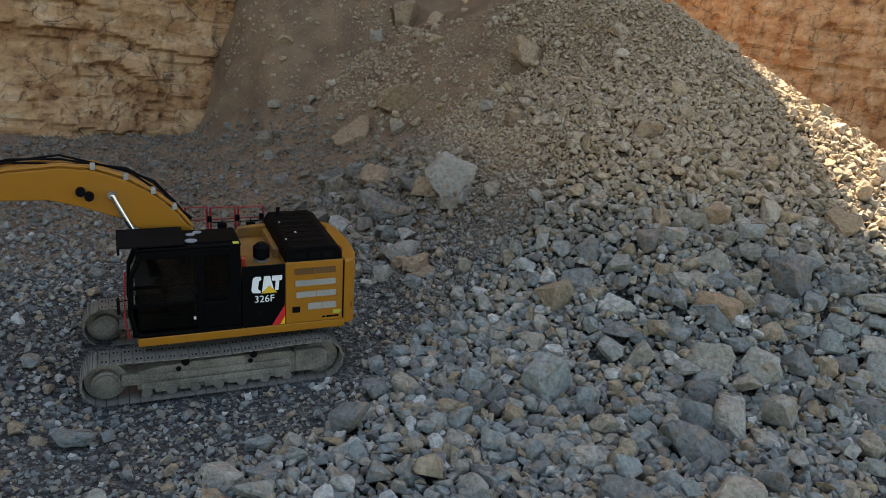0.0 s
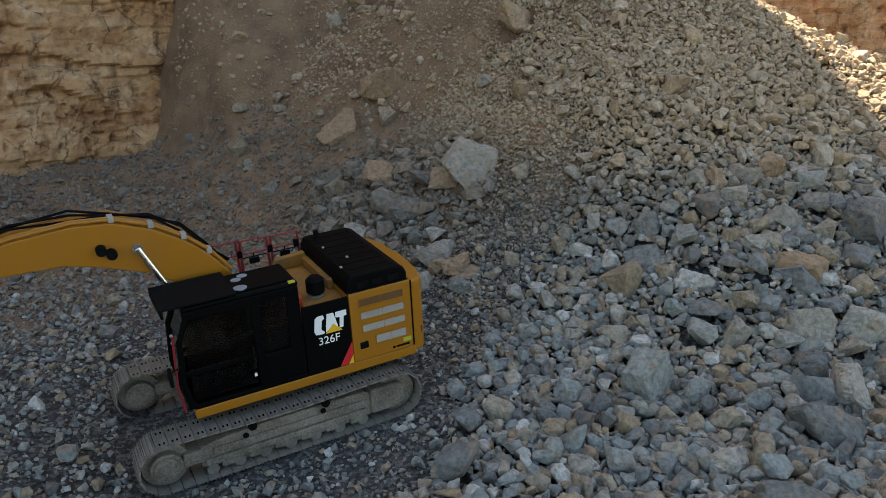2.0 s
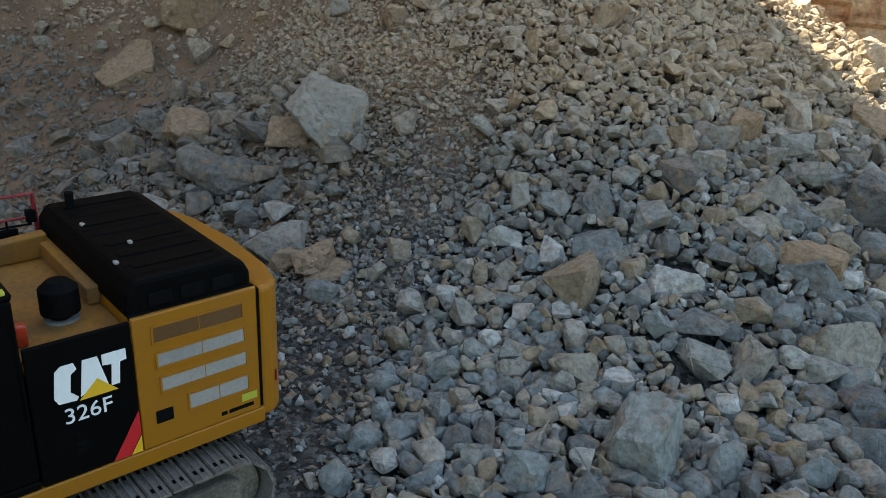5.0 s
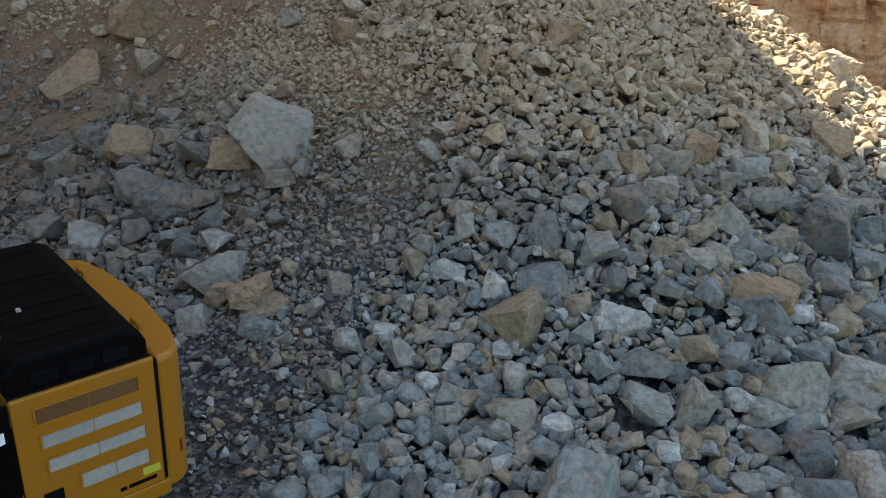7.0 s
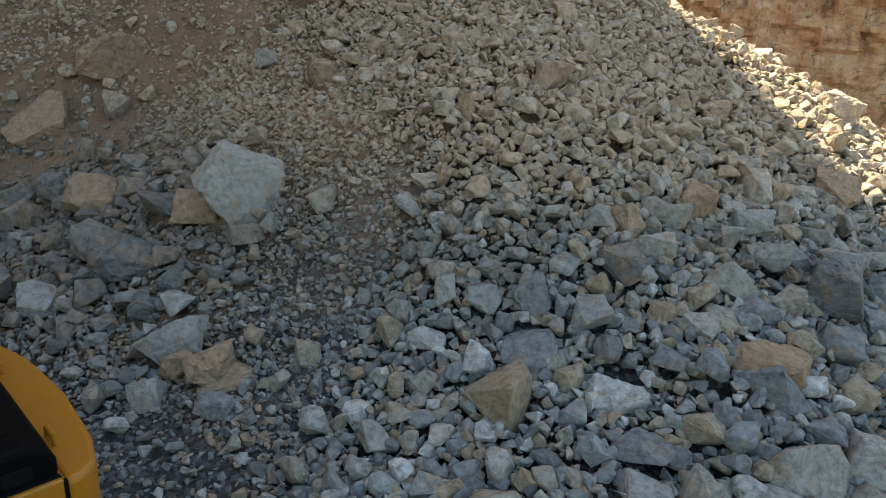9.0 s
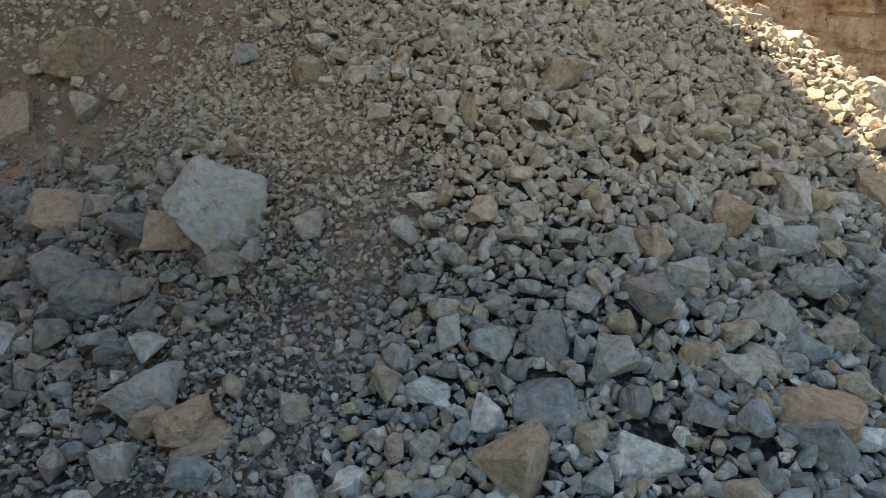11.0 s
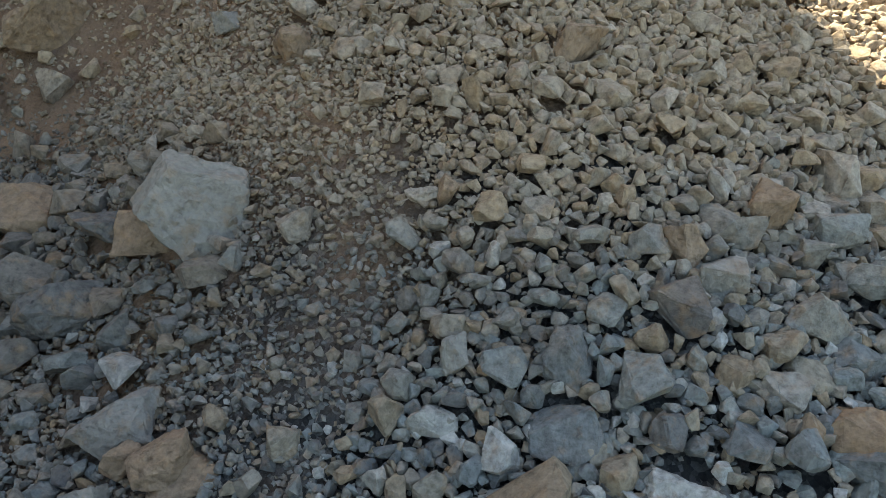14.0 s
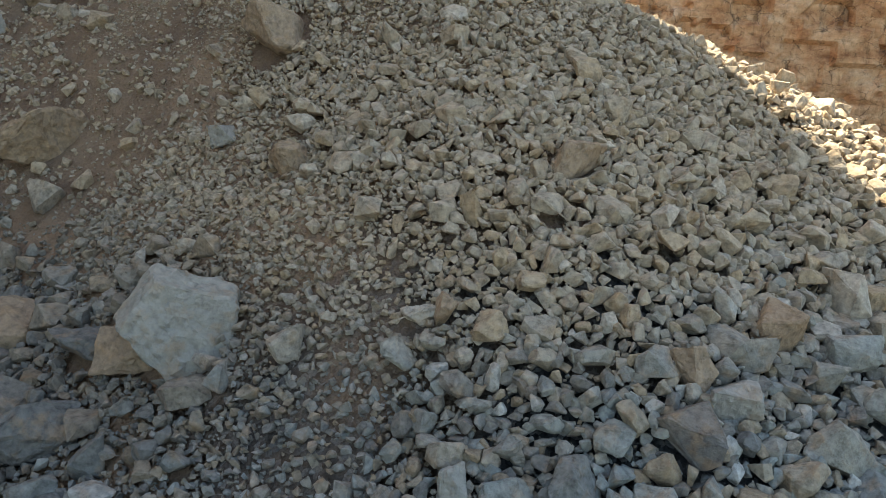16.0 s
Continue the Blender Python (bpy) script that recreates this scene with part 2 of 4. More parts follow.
def box(bm, lo, hi, bevel=0.02, turn=None):
    made = bmesh.ops.create_cube(bm, size=1)["verts"]
    size, mid = Vector(hi) - Vector(lo), (Vector(hi) + Vector(lo)) / 2
    m = Matrix.Translation(mid) @ (turn or Matrix()) @ Matrix.Diagonal((*size, 1))
    bmesh.ops.transform(bm, matrix=m, verts=made)
    if bevel:
        edges = {e for v in made for e in v.link_edges}
        bmesh.ops.bevel(bm, geom=list(edges), offset=bevel, segments=2, affect="EDGES", profile=0.5)
    return bm


def rod(bm, a, b, r, segments=12, r2=None):
    a, b = Vector(a), Vector(b)
    m = Matrix.Translation((a + b) / 2) @ (b - a).to_track_quat("Z", "Y").to_matrix().to_4x4()
    bmesh.ops.create_cone(bm, cap_ends=True, segments=segments, radius1=r, radius2=r if r2 is None else r2, depth=(b - a).length, matrix=m)
    return bm


def tube(bm, points, r, segments=8):
    """One bent tube through the points, closed at its ends."""
    pts = [Vector(p) for p in points]
    rings, side = [], None
    for i, p in enumerate(pts):
        way = (pts[min(i + 1, len(pts) - 1)] - pts[max(i - 1, 0)]).normalized()
        side = way.orthogonal() if side is None else (side - way * side.dot(way))
        side.normalize()
        across = way.cross(side)
        rings.append([bm.verts.new(p + r * (math.cos(a) * side + math.sin(a) * across)) for a in (2 * math.pi * k / segments for k in range(segments))])
    for u, v in zip(rings, rings[1:]):
        for k in range(segments):
            bm.faces.new((u[k], u[(k + 1) % segments], v[(k + 1) % segments], v[k]))
    bm.faces.new(rings[0][::-1])
    bm.faces.new(rings[-1])
    return bm


def prism(bm, outline, y0, y1, bevel=0.015):
    """A solid with an outline in x and z, from y0 to y1."""
    a = [bm.verts.new((x, y0, z)) for x, z in outline]
    f = bm.faces.new(a)
    got = bmesh.ops.extrude_face_region(bm, geom=[f])
    verts = [v for v in got["geom"] if isinstance(v, bmesh.types.BMVert)]
    bmesh.ops.translate(bm, vec=(0, y1 - y0, 0), verts=verts)
    bmesh.ops.recalc_face_normals(bm, faces=bm.faces[:])
    if bevel:
        bmesh.ops.bevel(bm, geom=[e for e in bm.edges if e.calc_face_angle(0) > 0.5], offset=bevel, segments=2, affect="EDGES", profile=0.5)
    return bm


def thing(name, label, category, group="", at=None):
    ob = new(name)
    ob.empty_display_size = 0.3
    if at is not None:
        ob.matrix_world = at
    return tagged(ob, label=label, category=category, group=group)


# ---- ground: the working floor and the blasted pile in one sheet ----


def fract_noise(x, y, seed, octaves):
    """Smooth value noise on arrays, about -1 to 1."""
    out, amp, total = np.zeros_like(x), 1.0, 0.0
    for o in range(octaves):
        xi, yi = np.floor(x).astype(np.int64), np.floor(y).astype(np.int64)
        fx, fy = x - xi, y - yi
        fx, fy = fx * fx * (3 - 2 * fx), fy * fy * (3 - 2 * fy)

        def cell(i, j):
            h = (i * 374761393 + j * 668265263 + (seed + o) * 2147483647) & 0xFFFFFFFF
            h = ((h ^ (h >> 13)) * 1274126177) & 0xFFFFFFFF
            return ((h ^ (h >> 16)) & 0xFFFF) / 32767.5 - 1

        v = (cell(xi, yi) * (1 - fx) + cell(xi + 1, yi) * fx) * (1 - fy) + (cell(xi, yi + 1) * (1 - fx) + cell(xi + 1, yi + 1) * fx) * fy
        out, total, amp = out + amp * v, total + amp, amp * 0.5
        x, y = x * 2.03 + 17.1, y * 2.03 + 5.7
    return out / total


def hump(x, y, cx, cy, r, h):
    return h * np.exp(-((x - cx) ** 2 + (y - cy) ** 2) / (2 * r * r))


def lie(x, y, rough=True):
    """The height of the ground."""
    x, y = np.asarray(x, float), np.asarray(y, float)
    c, s = math.cos(PILE_TURN), math.sin(PILE_TURN)
    u, v = (x - PILE_X) * c + (y - PILE_Y) * s, -(x - PILE_X) * s + (y - PILE_Y) * c
    d = np.sqrt(u * u + (v * PILE_LONG) ** 2 + 0.5)
    z = PILE_SOFT * np.logaddexp(0, (PILE_H - PILE_SLOPE * d) / PILE_SOFT)
    front = 0.55 * (y + 6.3) + 0.28 * (x - 9.9)  # the loader's cut along the foot
    front = 0.35 * np.logaddexp(0, front / 0.35)
    z = -0.3 * np.logaddexp(-z / 0.3, -front / 0.3) + 0.0
    z = z + hump(x, y, 10.2, 10.0, 2.6, -0.8) + hump(x, y, 11.0, 2.3, 2.2, 0.7)
    ease = lambda v: np.clip(v, 0, 1) ** 2 * (3 - 2 * np.clip(v, 0, 1))
    bank = 9.5 * ease((x - 4.6 + 0.6 * fract_noise(x / 2, y / 2, 51, 3)) / 4.4) * ease((y - 14.5) / 9.0) * ease((25.0 - x) / 7.0)  # clayey spoil slumped against the face
    z = z + 0.4 * np.logaddexp(0, (bank - z - 0.8) / 0.4)
    z = z + np.exp(-(((x - 0.6) / 4.0) ** 2 + ((y - 0.5) / 3.4) ** 2) ** 2) * (0.087 * (x - 0.7) - 0.27)  # the bench dips towards the machine's front
    if rough:
        z = z + ease((y - 10) / 4) * (0.3 * fract_noise(x / 1.3, y / 1.3, 61, 4) + 0.25 * fract_noise(x / 0.6, y / 3.0, 63, 3))  # slumps and gullies
        near = np.clip(np.hypot(x - 0.6, y - 0.5) / 2.4 - 1, 0, 1)  # level under the machine
        z = z + near * (0.22 * fract_noise(x / 3.1, y / 3.1, 3, 3) + 0.07 * fract_noise(x / 0.55, y / 0.55, 9, 3))
    return z


PILE_X, PILE_Y, PILE_H, PILE_SLOPE, PILE_SOFT, PILE_LONG, PILE_TURN = 18.03, 12.32, 10.96, 0.798, 0.759, 0.526, 0.005


def rubble_edge(y):
    """Where the coarse rubble begins: x of its boundary at y."""
    return np.interp(y, [-9, -4.6, -3.8, -2.8, -1.3, 0.4, 0.8, 1.2, 1.7, 2.4, 3.9, 6.5, 9.1, 14.0], [-8.0, -5.0, -1.2, 2.0, 3.1, 5.4, 7.2, 8.5, 9.3, 9.9, 10.4, 11.3, 12.3, 14.5])


def coarse(x, y):
    """0 on the fine flanks and the floor, 1 in the coarse rubble."""
    main = np.clip((x - rubble_edge(y) + 0.6 * fract_noise(x / 1.2, y / 1.2, 21, 3)) / 1.0, 0, 1)
    nest = np.clip(1.5 - np.hypot((x - 6.9) / 1.9, (y - 6.2) / 3.0) + 0.5 * fract_noise(x / 1.1, y / 1.1, 23, 3), 0, 1)  # the rocks round the great boulder
    foot = np.clip((y + 8.6 + 1.2 * fract_noise(x / 2.0, y / 2.0, 27, 3)) / 1.2, 0, 1) * np.clip((x + 5.5) / 3, 0, 1)  # it thins out on the haul road
    return np.maximum(main * foot * (1 - 0.85 * fines(x, y)), 0.7 * nest)


def fines(x, y):
    """1 in the streaks of fine spoil that run down from the pile's top."""
    way = np.arctan2(y - PILE_Y, x - PILE_X)
    return np.clip((lie(x, y, False) - 5.6) / 1.0, 0, 1) * np.clip(0.75 + 1.6 * fract_noise(way * 4.5, 0 * way + 2.3, 71, 2), 0, 1)


def spread(lo, a, b, hi, step, far):
    """Grid lines: close between a and b, wider and wider out to lo and hi."""
    inner = np.arange(a, b + step / 2, step)
    k = np.linspace(0, 1, far)[1:] ** 2
    return np.concatenate([a + (lo - a) * k[::-1], inner, b + (hi - b) * k])


gx, gy = spread(-400, -13, 27, 500, 0.14, 26), spread(-400, -13, 27, 500, 0.14, 26)
X, Y = np.meshgrid(gx, gy)
n_x, n_y = len(gx), len(gy)
idx = np.arange(n_x * n_y).reshape(n_y, n_x)
quads = np.stack([idx[:-1, :-1], idx[:-1, 1:], idx[1:, 1:], idx[1:, :-1]], -1).reshape(-1, 4)
ground = raw_mesh("ground", np.stack([X, Y, lie(X, Y) - 0.13 * coarse(X, Y)], -1).reshape(-1, 3), quads, SOIL, True)
tagged(ground, "quarry floor of grey crushed gravel rising into a brown and grey spoil pile", "ground", kind="structure")

# ---- quarry faces ----


def face(name, a, b, top, step, seed, label, block=(1.5, 0.62), deep=0.85, back=30.0):
    """A blasted rock face from a to b (plan points), bedded in blocks, standing on the ground, with its mass behind it."""
    a, b = np.array(a, float), np.array(b, float)
    length = np.hypot(*(b - a))
    along = (b - a) / length
    out = np.array([along[1], -along[0]])  # towards the pit
    us = np.arange(0, length + step, step)
    low = min(14.0, top)
    zs = np.concatenate([np.arange(-2.5, low, step), np.linspace(low, top, 14)])
    U, V = np.meshgrid(us, zs)
    warp = 0.55 * fract_noise(U / 3.3, V / 2.0, seed, 4)
    level = (V + warp + 0.05 * U) / block[1]
    level = level + 0.35 * np.sin(level * 1.7)  # beds of uneven thickness
    bed = np.floor(level)
    shift = ((bed * 7919 + seed * 31) % 13) / 13 * block[0]
    run = (U + shift + 0.7 * fract_noise(U / 1.3, V / 0.9, seed + 5, 3)) / (block[0] * (0.6 + ((bed * 37) % 5) / 5))
    col = np.floor(run)
    h = ((bed * 73856093 + col * 19349663).astype(np.int64) ^ seed) & 0xFFFF
    h = ((h * 40503) & 0xFFFF) / 65535.0
    open_joint = np.clip(fract_noise(U / 2.1, V / 1.4, seed + 29, 3) * 2.2 + 0.3, 0, 1)
    joint = np.clip((np.abs(level % 1 - 0.5) - 0.40) / 0.1, 0, 1) * open_joint
    crack = np.clip((np.abs(run % 1 - 0.5) - 0.42) / 0.08, 0, 1) * open_joint
    d = deep * (0.55 * h + 0.9 * fract_noise(U / 5.5, V / 4.5, seed + 11, 3) + 0.2 * fract_noise(U / 1.1, V / 0.8, seed + 17, 3) + 0.1 * fract_noise(U / 0.4, V / 0.3, seed + 19, 3))
    d = d - 0.3 * joint - 0.38 * crack - 0.10 * np.maximum(V, 0)
    P = np.stack([a[0] + along[0] * U + out[0] * d, a[1] + along[1] * U + out[1] * d, V], -1)
    rows, cols = U.shape
    verts = P.reshape(-1, 3)
    rim = P[-1] + np.array([-out[0] * back, -out[1] * back, 0])
    verts = np.concatenate([verts, rim, rim * (1, 1, 0)])
    k = np.arange((rows + 2) * cols).reshape(rows + 2, cols)
    q = np.stack([k[:-1, :-1], k[:-1, 1:], k[1:, 1:], k[1:, :-1]], -1).reshape(-1, 4)
    ob = raw_mesh(name, verts, q, CLIFF, False)
    # the two ends of the mass
    bm = bmesh.new()
    bm.from_mesh(ob.data)
    bm.verts.ensure_lookup_table()
    for c in (0, cols - 1):
        loop = [bm.verts[i] for i in k[:, c]]
        bm.faces.new(loop)
    bm.to_mesh(ob.data)
    bm.free()
    return tagged(ob, label, "rock face", kind="structure")


face("wall_north", (-45, 21.5), (27.9, 25.68), 84.0, 0.14, 4, "tan bedded limestone quarry face with rust-brown seeps and open joints")
face("wall_east", (36, 41), (68, -11), 60.0, 0.30, 9, "tall tan limestone quarry face with dark vertical rust streaks", (3.0, 1.3), 0.9)

# ---- loose rock ----
rng = np.random.default_rng(11)


def hull(points):
    bm = bmesh.new()
    for p in points:
        bm.verts.new(p)
    got = bmesh.ops.convex_hull(bm, input=bm.verts[:])
    bmesh.ops.delete(bm, geom=[g for g in got["geom_interior"] if isinstance(g, bmesh.types.BMVert)], context="VERTS")
    bmesh.ops.triangulate(bm, faces=bm.faces[:])
    return bm


def shard_points(n, flat):
    p = rng.normal(size=(n, 3))
    p /= np.linalg.norm(p, axis=1, keepdims=True) ** 0.85
    p = np.sign(p) * np.abs(p) ** 0.72  # blocky
    p -= (p.max(0) + p.min(0)) / 2
    return p / np.abs(p).max(0) * (1.0, rng.uniform(0.76, 0.98), flat)


def template(n, flat):
    bm = hull(shard_points(n, flat))
    bm.verts.ensure_lookup_table()
    v = np.array([x.co for x in bm.verts])
    f = np.array([[x.index for x in y.verts] for y in bm.faces])
    bm.free()
    return v, f


def worn(points, bevel, long_edge, rough, seed, cuts=1, segments=1):
    """A hull of the points with its edges worn off, its faces cut finer and roughened, fitted into -1 to 1."""
    bm = hull(points)
    bmesh.ops.dissolve_limit(bm, angle_limit=0.3, verts=bm.verts[:], edges=bm.edges[:])
    bmesh.ops.bevel(bm, geom=bm.edges[:], offset=bevel, segments=segments, affect="EDGES", profile=0.6)
    bmesh.ops.triangulate(bm, faces=bm.faces[:])
    for _ in range(cuts):
        bmesh.ops.subdivide_edges(bm, edges=[e for e in bm.edges if e.calc_length() > long_edge], cuts=1)
        bmesh.ops.triangulate(bm, faces=bm.faces[:])
    bm.normal_update()
    for v in bm.verts:
        q = v.co * 2.2 + Vector((seed * 3.7, seed, 0))
        v.co += v.normal * rough * (noise.fractal(q, 0.9, 2.0, 4) + 0.5 * noise.noise(q * 4) + 0.25 * noise.noise(q * 9))
    return bm


def worn_template(k, flat, cuts):
    bm = worn(shard_points(int(rng.integers(9, 12) if cuts == 0 else rng.integers(13, 18)), flat), 0.1, 0.45, 0.085, k, cuts)
    bm.verts.ensure_lookup_table()
    v = np.array([x.co for x in bm.verts])
    f = np.array([[x.index for x in y.verts] for y in bm.faces])
    bm.free()
    return v, f


CHIPS = [template(9, rng.uniform(0.55, 0.9)) for _ in range(30)]
SHARDS = [template(int(rng.integers(13, 17)), rng.uniform(0.66, 0.98)) for _ in range(48)]
COBBLES = [worn_template(k, rng.uniform(0.6, 0.95), 0) for k in range(40)]
BLOCKS = [worn_template(k, rng.uniform(0.55, 0.95), 1) for k in range(24)]


def turns(n, tilt):
    """Random turns: any heading, leaning up to about tilt radians."""
    yaw, a, b = rng.uniform(0, 2 * np.pi, n), rng.normal(0, tilt, n), rng.normal(0, tilt, n)
    cy, sy, ca, sa, cb, sb = np.cos(yaw), np.sin(yaw), np.cos(a), np.sin(a), np.cos(b), np.sin(b)
    one, nil = np.ones(n), np.zeros(n)
    rz = np.stack([np.stack([cy, -sy, nil], -1), np.stack([sy, cy, nil], -1), np.stack([nil, nil, one], -1)], 1)
    rx = np.stack([np.stack([one, nil, nil], -1), np.stack([nil, ca, -sa], -1), np.stack([nil, sa, ca], -1)], 1)
    ry = np.stack([np.stack([cb, nil, sb], -1), np.stack([nil, one, nil], -1), np.stack([-sb, nil, cb], -1)], 1)
    return rz @ rx @ ry


def scatter(name, x, y, r, label, shapes, sink=0.35, tilt=0.45):
    """Stones of radius r lying at x, y on the ground, as one mesh."""
    n = len(x)
    z = lie(x, y) + r * (sink + rng.normal(0, 0.24, n))
    R = turns(n, tilt)
    squash = np.stack([np.ones(n), rng.uniform(0.75, 1.1, n), rng.uniform(0.8, 1.15, n)], -1)
    kind = rng.integers(0, len(shapes), n)
    verts, faces, base = [], [], 0
    for k, (v, f) in enumerate(shapes):
        pick = np.where(kind == k)[0]
        if not len(pick):
            continue
        p = np.einsum("nij,nvj->nvi", R[pick], v[None] * squash[pick, None]) * r[pick, None, None]
        p += np.stack([x[pick], y[pick], z[pick]], -1)[:, None]
        verts.append(p.reshape(-1, 3))
        faces.append((f[None] + (np.arange(len(pick)) * len(v))[:, None, None] + base).reshape(-1, 3))
        base += len(pick) * len(v)
    ob = raw_mesh(name, np.concatenate(verts), np.concatenate(faces), STONE)
    return tagged(ob, label, "stones", kind="stuff")


CELL, BX, BY = 0.03, -9.5, -10.5
taken = np.zeros((1190, 1190), bool)  # plan cells that a stone already covers


def disc(k):
    i = np.arange(-k, k + 1)
    return i[:, None] ** 2 + i[None] ** 2 <= (k + 0.3) ** 2


DISCS = [disc(k) for k in range(40)]


def claim(x, y, r, test=0.72, mark=0.9):
    """True, and the cells are taken, if a stone of radius r finds room at x, y."""
    i, j = int((x - BX) / CELL), int((y - BY) / CELL)
    k = min(38, int(r * test / CELL + 0.5))
    if min(i, j) < 40 or max(i, j) > 1149:
        return False
    if (taken[i - k:i + k + 1, j - k:j + k + 1] & DISCS[k]).any():
        return False
    k = min(38, int(r * mark / CELL + 0.5))
    taken[i - k:i + k + 1, j - k:j + k + 1] |= DISCS[k]
    return True


def packed(x, y, r, test=0.72, mark=0.9):
    """Which of the stones find room, one after the other."""
    return np.array([claim(a, b, c, test, mark) for a, b, c in zip(x, y, r)], bool)


def clear_of_machine(x, y):
    u, v = (x - 0.70) * 0.991 - (y - 0.54) * 0.136, (x - 0.70) * 0.136 + (y - 0.54) * 0.991
    return ~((np.abs(u + 0.15) < 2.75) & (np.abs(v) < 1.66))


def boulder_mesh(seed, flat, mat, cuts=2, rough=0.06, points=None):
    """A worn angular block."""
    bm = worn(shard_points(int(rng.integers(12, 17)), flat) if points is None else points, 0.06, 0.16, rough, seed, cuts, 2)
    co = np.array([v.co for v in bm.verts])
    mid, half = (co.max(0) + co.min(0)) / 2, (co.max(0) - co.min(0)) / 2
    for v in bm.verts:
        v.co = [(v.co[i] - mid[i]) / half[i] for i in range(3)]
    me = bpy.data.meshes.new("limestone_rock")
    bm.to_mesh(me)
    bm.free()
    me.materials.append(mat)
    return me


FLATS = (0.5, 0.6, 0.7, 0.8, 0.62, 0.55, 0.75, 0.85, 0.42, 0.66)
ROCKS = [boulder_mesh(k, f, ROCK, 1) for k, f in enumerate(FLATS)]


def rock(x, y, r, k, yaw, lean, sink, label, group):
    ob = new("limestone_rock", ROCKS[k])
    ob.matrix_world = pose(x, y, float(lie(x, y)) + r * FLATS[k] * sink, lean, lean * 0.6, yaw) @ Matrix.Diagonal((r, r * 0.8, r * FLATS[k], 1))
    return tagged(ob, label, "rock", group)


def strew(count, xs, ys, r, spread_, label):
    n = count * 30
    x, y = rng.uniform(*xs, n), rng.uniform(*ys, n)
    size = r * np.exp(rng.normal(0, spread_, n))
    want = (rng.uniform(size=n) < coarse(x, y)) & (lie(x, y, False) > 0.15)
    for i in np.where(want)[0]:
        if count and claim(x[i], y[i], size[i], 0.75, 0.6):
            count -= 1
            rock(x[i], y[i], size[i], int(rng.integers(0, 10)), rng.uniform(0, 360), rng.normal(0, 20), 0.6, label, "blocks on the pile")


# single boulders: x, y, z of the middle, half width, half depth, half height, heading, tilt, shape
TONES = {"grey": ROCK, "pale": PALE_ROCK, "brown": BROWN_ROCK, "dark": DARK_ROCK}
SAYS = {"grey": "large angular grey limestone boulder", "pale": "large pale grey limestone boulder", "brown": "large brown clay-stained limestone boulder", "dark": "large dark grey boulder"}


def boulders(tone, where, rows):
    for k, (bx, by, bz, hw, hd, hh, yaw, tilt) in enumerate(rows):
        outline = None
        if hw > 0.7 and tone == "pale":  # the great boulder: a slab face leaning back over a narrow foot
            rim = [(-1, 0.13), (-0.75, 0.55), (-0.47, 1), (0.3, 0.85), (0.92, 0.74), (1, -0.16), (0.6, -0.75), (0.22, -1), (-0.26, -0.5), (-0.74, -0.1)]
            outline = [(u * 0.9, -0.6 + 0.3 * v, v * 0.9) for u, v in rim] + [(u, 0.0 + 0.3 * v, v) for u, v in rim] + [(u * 0.6, 0.9, v * 0.4 - 0.2) for u, v in rim]
        claim(bx, by, max(hw, hd), 0.0, 0.7)
        me = boulder_mesh(k * 7 + len(rows), max(0.45, min(0.95, hh / hw)), TONES[tone], 4 if outline else 3, 0.06, outline)
        ob = new("boulder", me)
        ob.matrix_world = Matrix.Translation((bx, by, bz)) @ pose(0, 0, 0, 0, 0, yaw) @ pose(0, 0, 0, 0, tilt, 0) @ Matrix.Diagonal((hw, hd, hh, 1))
        tagged(ob, SAYS[tone] + " " + where, "boulder", "boulders")


boulders("pale", "half buried in the rubble", [
    (8.29, 4.61, 2.86, 0.78, 0.76, 0.78, -33, 6),
    (6.22, 3.24, 1.13, 0.54, 0.43, 0.33, -39, -25),
    (5.47, 2.74, 0.74, 0.31, 0.29, 0.28, -37, 0),
    (11.23, -1.64, 3.00, 0.31, 0.29, 0.29, -67, 15),
    (8.61, 0.25, 2.28, 0.16, 0.20, 0.25, -53, 0),
    (11.22, 7.63, 4.71, 0.24, 0.25, 0.28, -36, 0),
    (12.84, 20.20, 6.11, 0.32, 0.32, 0.34, -25, 0),
])
boulders("brown", "half buried in the rubble", [
    (10.15, 11.85, 4.26, 0.85, 0.74, 0.65, -30, 0),
    (8.24, 11.89, 2.88, 0.71, 0.67, 0.66, -28, 0),
    (7.47, 7.76, 2.09, 0.61, 0.51, 0.44, -33, 0),
    (6.24, 2.37, 1.05, 0.38, 0.38, 0.39, -41, 0),
    (7.93, 5.16, 2.50, 0.48, 0.39, 0.32, -39, 0),
    (10.78, -3.70, 1.87, 0.51, 0.42, 0.35, -75, 0),
    (11.17, -1.12, 3.28, 0.29, 0.29, 0.31, -64, 0),
    (12.59, -1.60, 3.51, 0.33, 0.32, 0.33, -69, 0),
    (12.63, 1.42, 5.13, 0.40, 0.34, 0.30, -58, 0),
    (16.00, -2.87, 3.60, 0.44, 0.39, 0.37, -77, 0),
    (9.83, 1.41, 3.57, 0.14, 0.18, 0.22, -52, 0),
])
boulders("brown", "half buried in the rubble", [
    (10.99, 5.58, 4.68, 0.34, 0.32, 0.30, -41, 0),
    (14.58, 20.98, 7.16, 0.61, 0.72, 0.87, -27, 0),
    (13.21, 8.44, 6.50, 0.80, 0.64, 0.50, -36, 30),
    (6.05, 2.88, 0.95, 0.29, 0.27, 0.26, -27, 0),
    (6.26, 2.09, 0.98, 0.39, 0.28, 0.18, -31, 0),
])
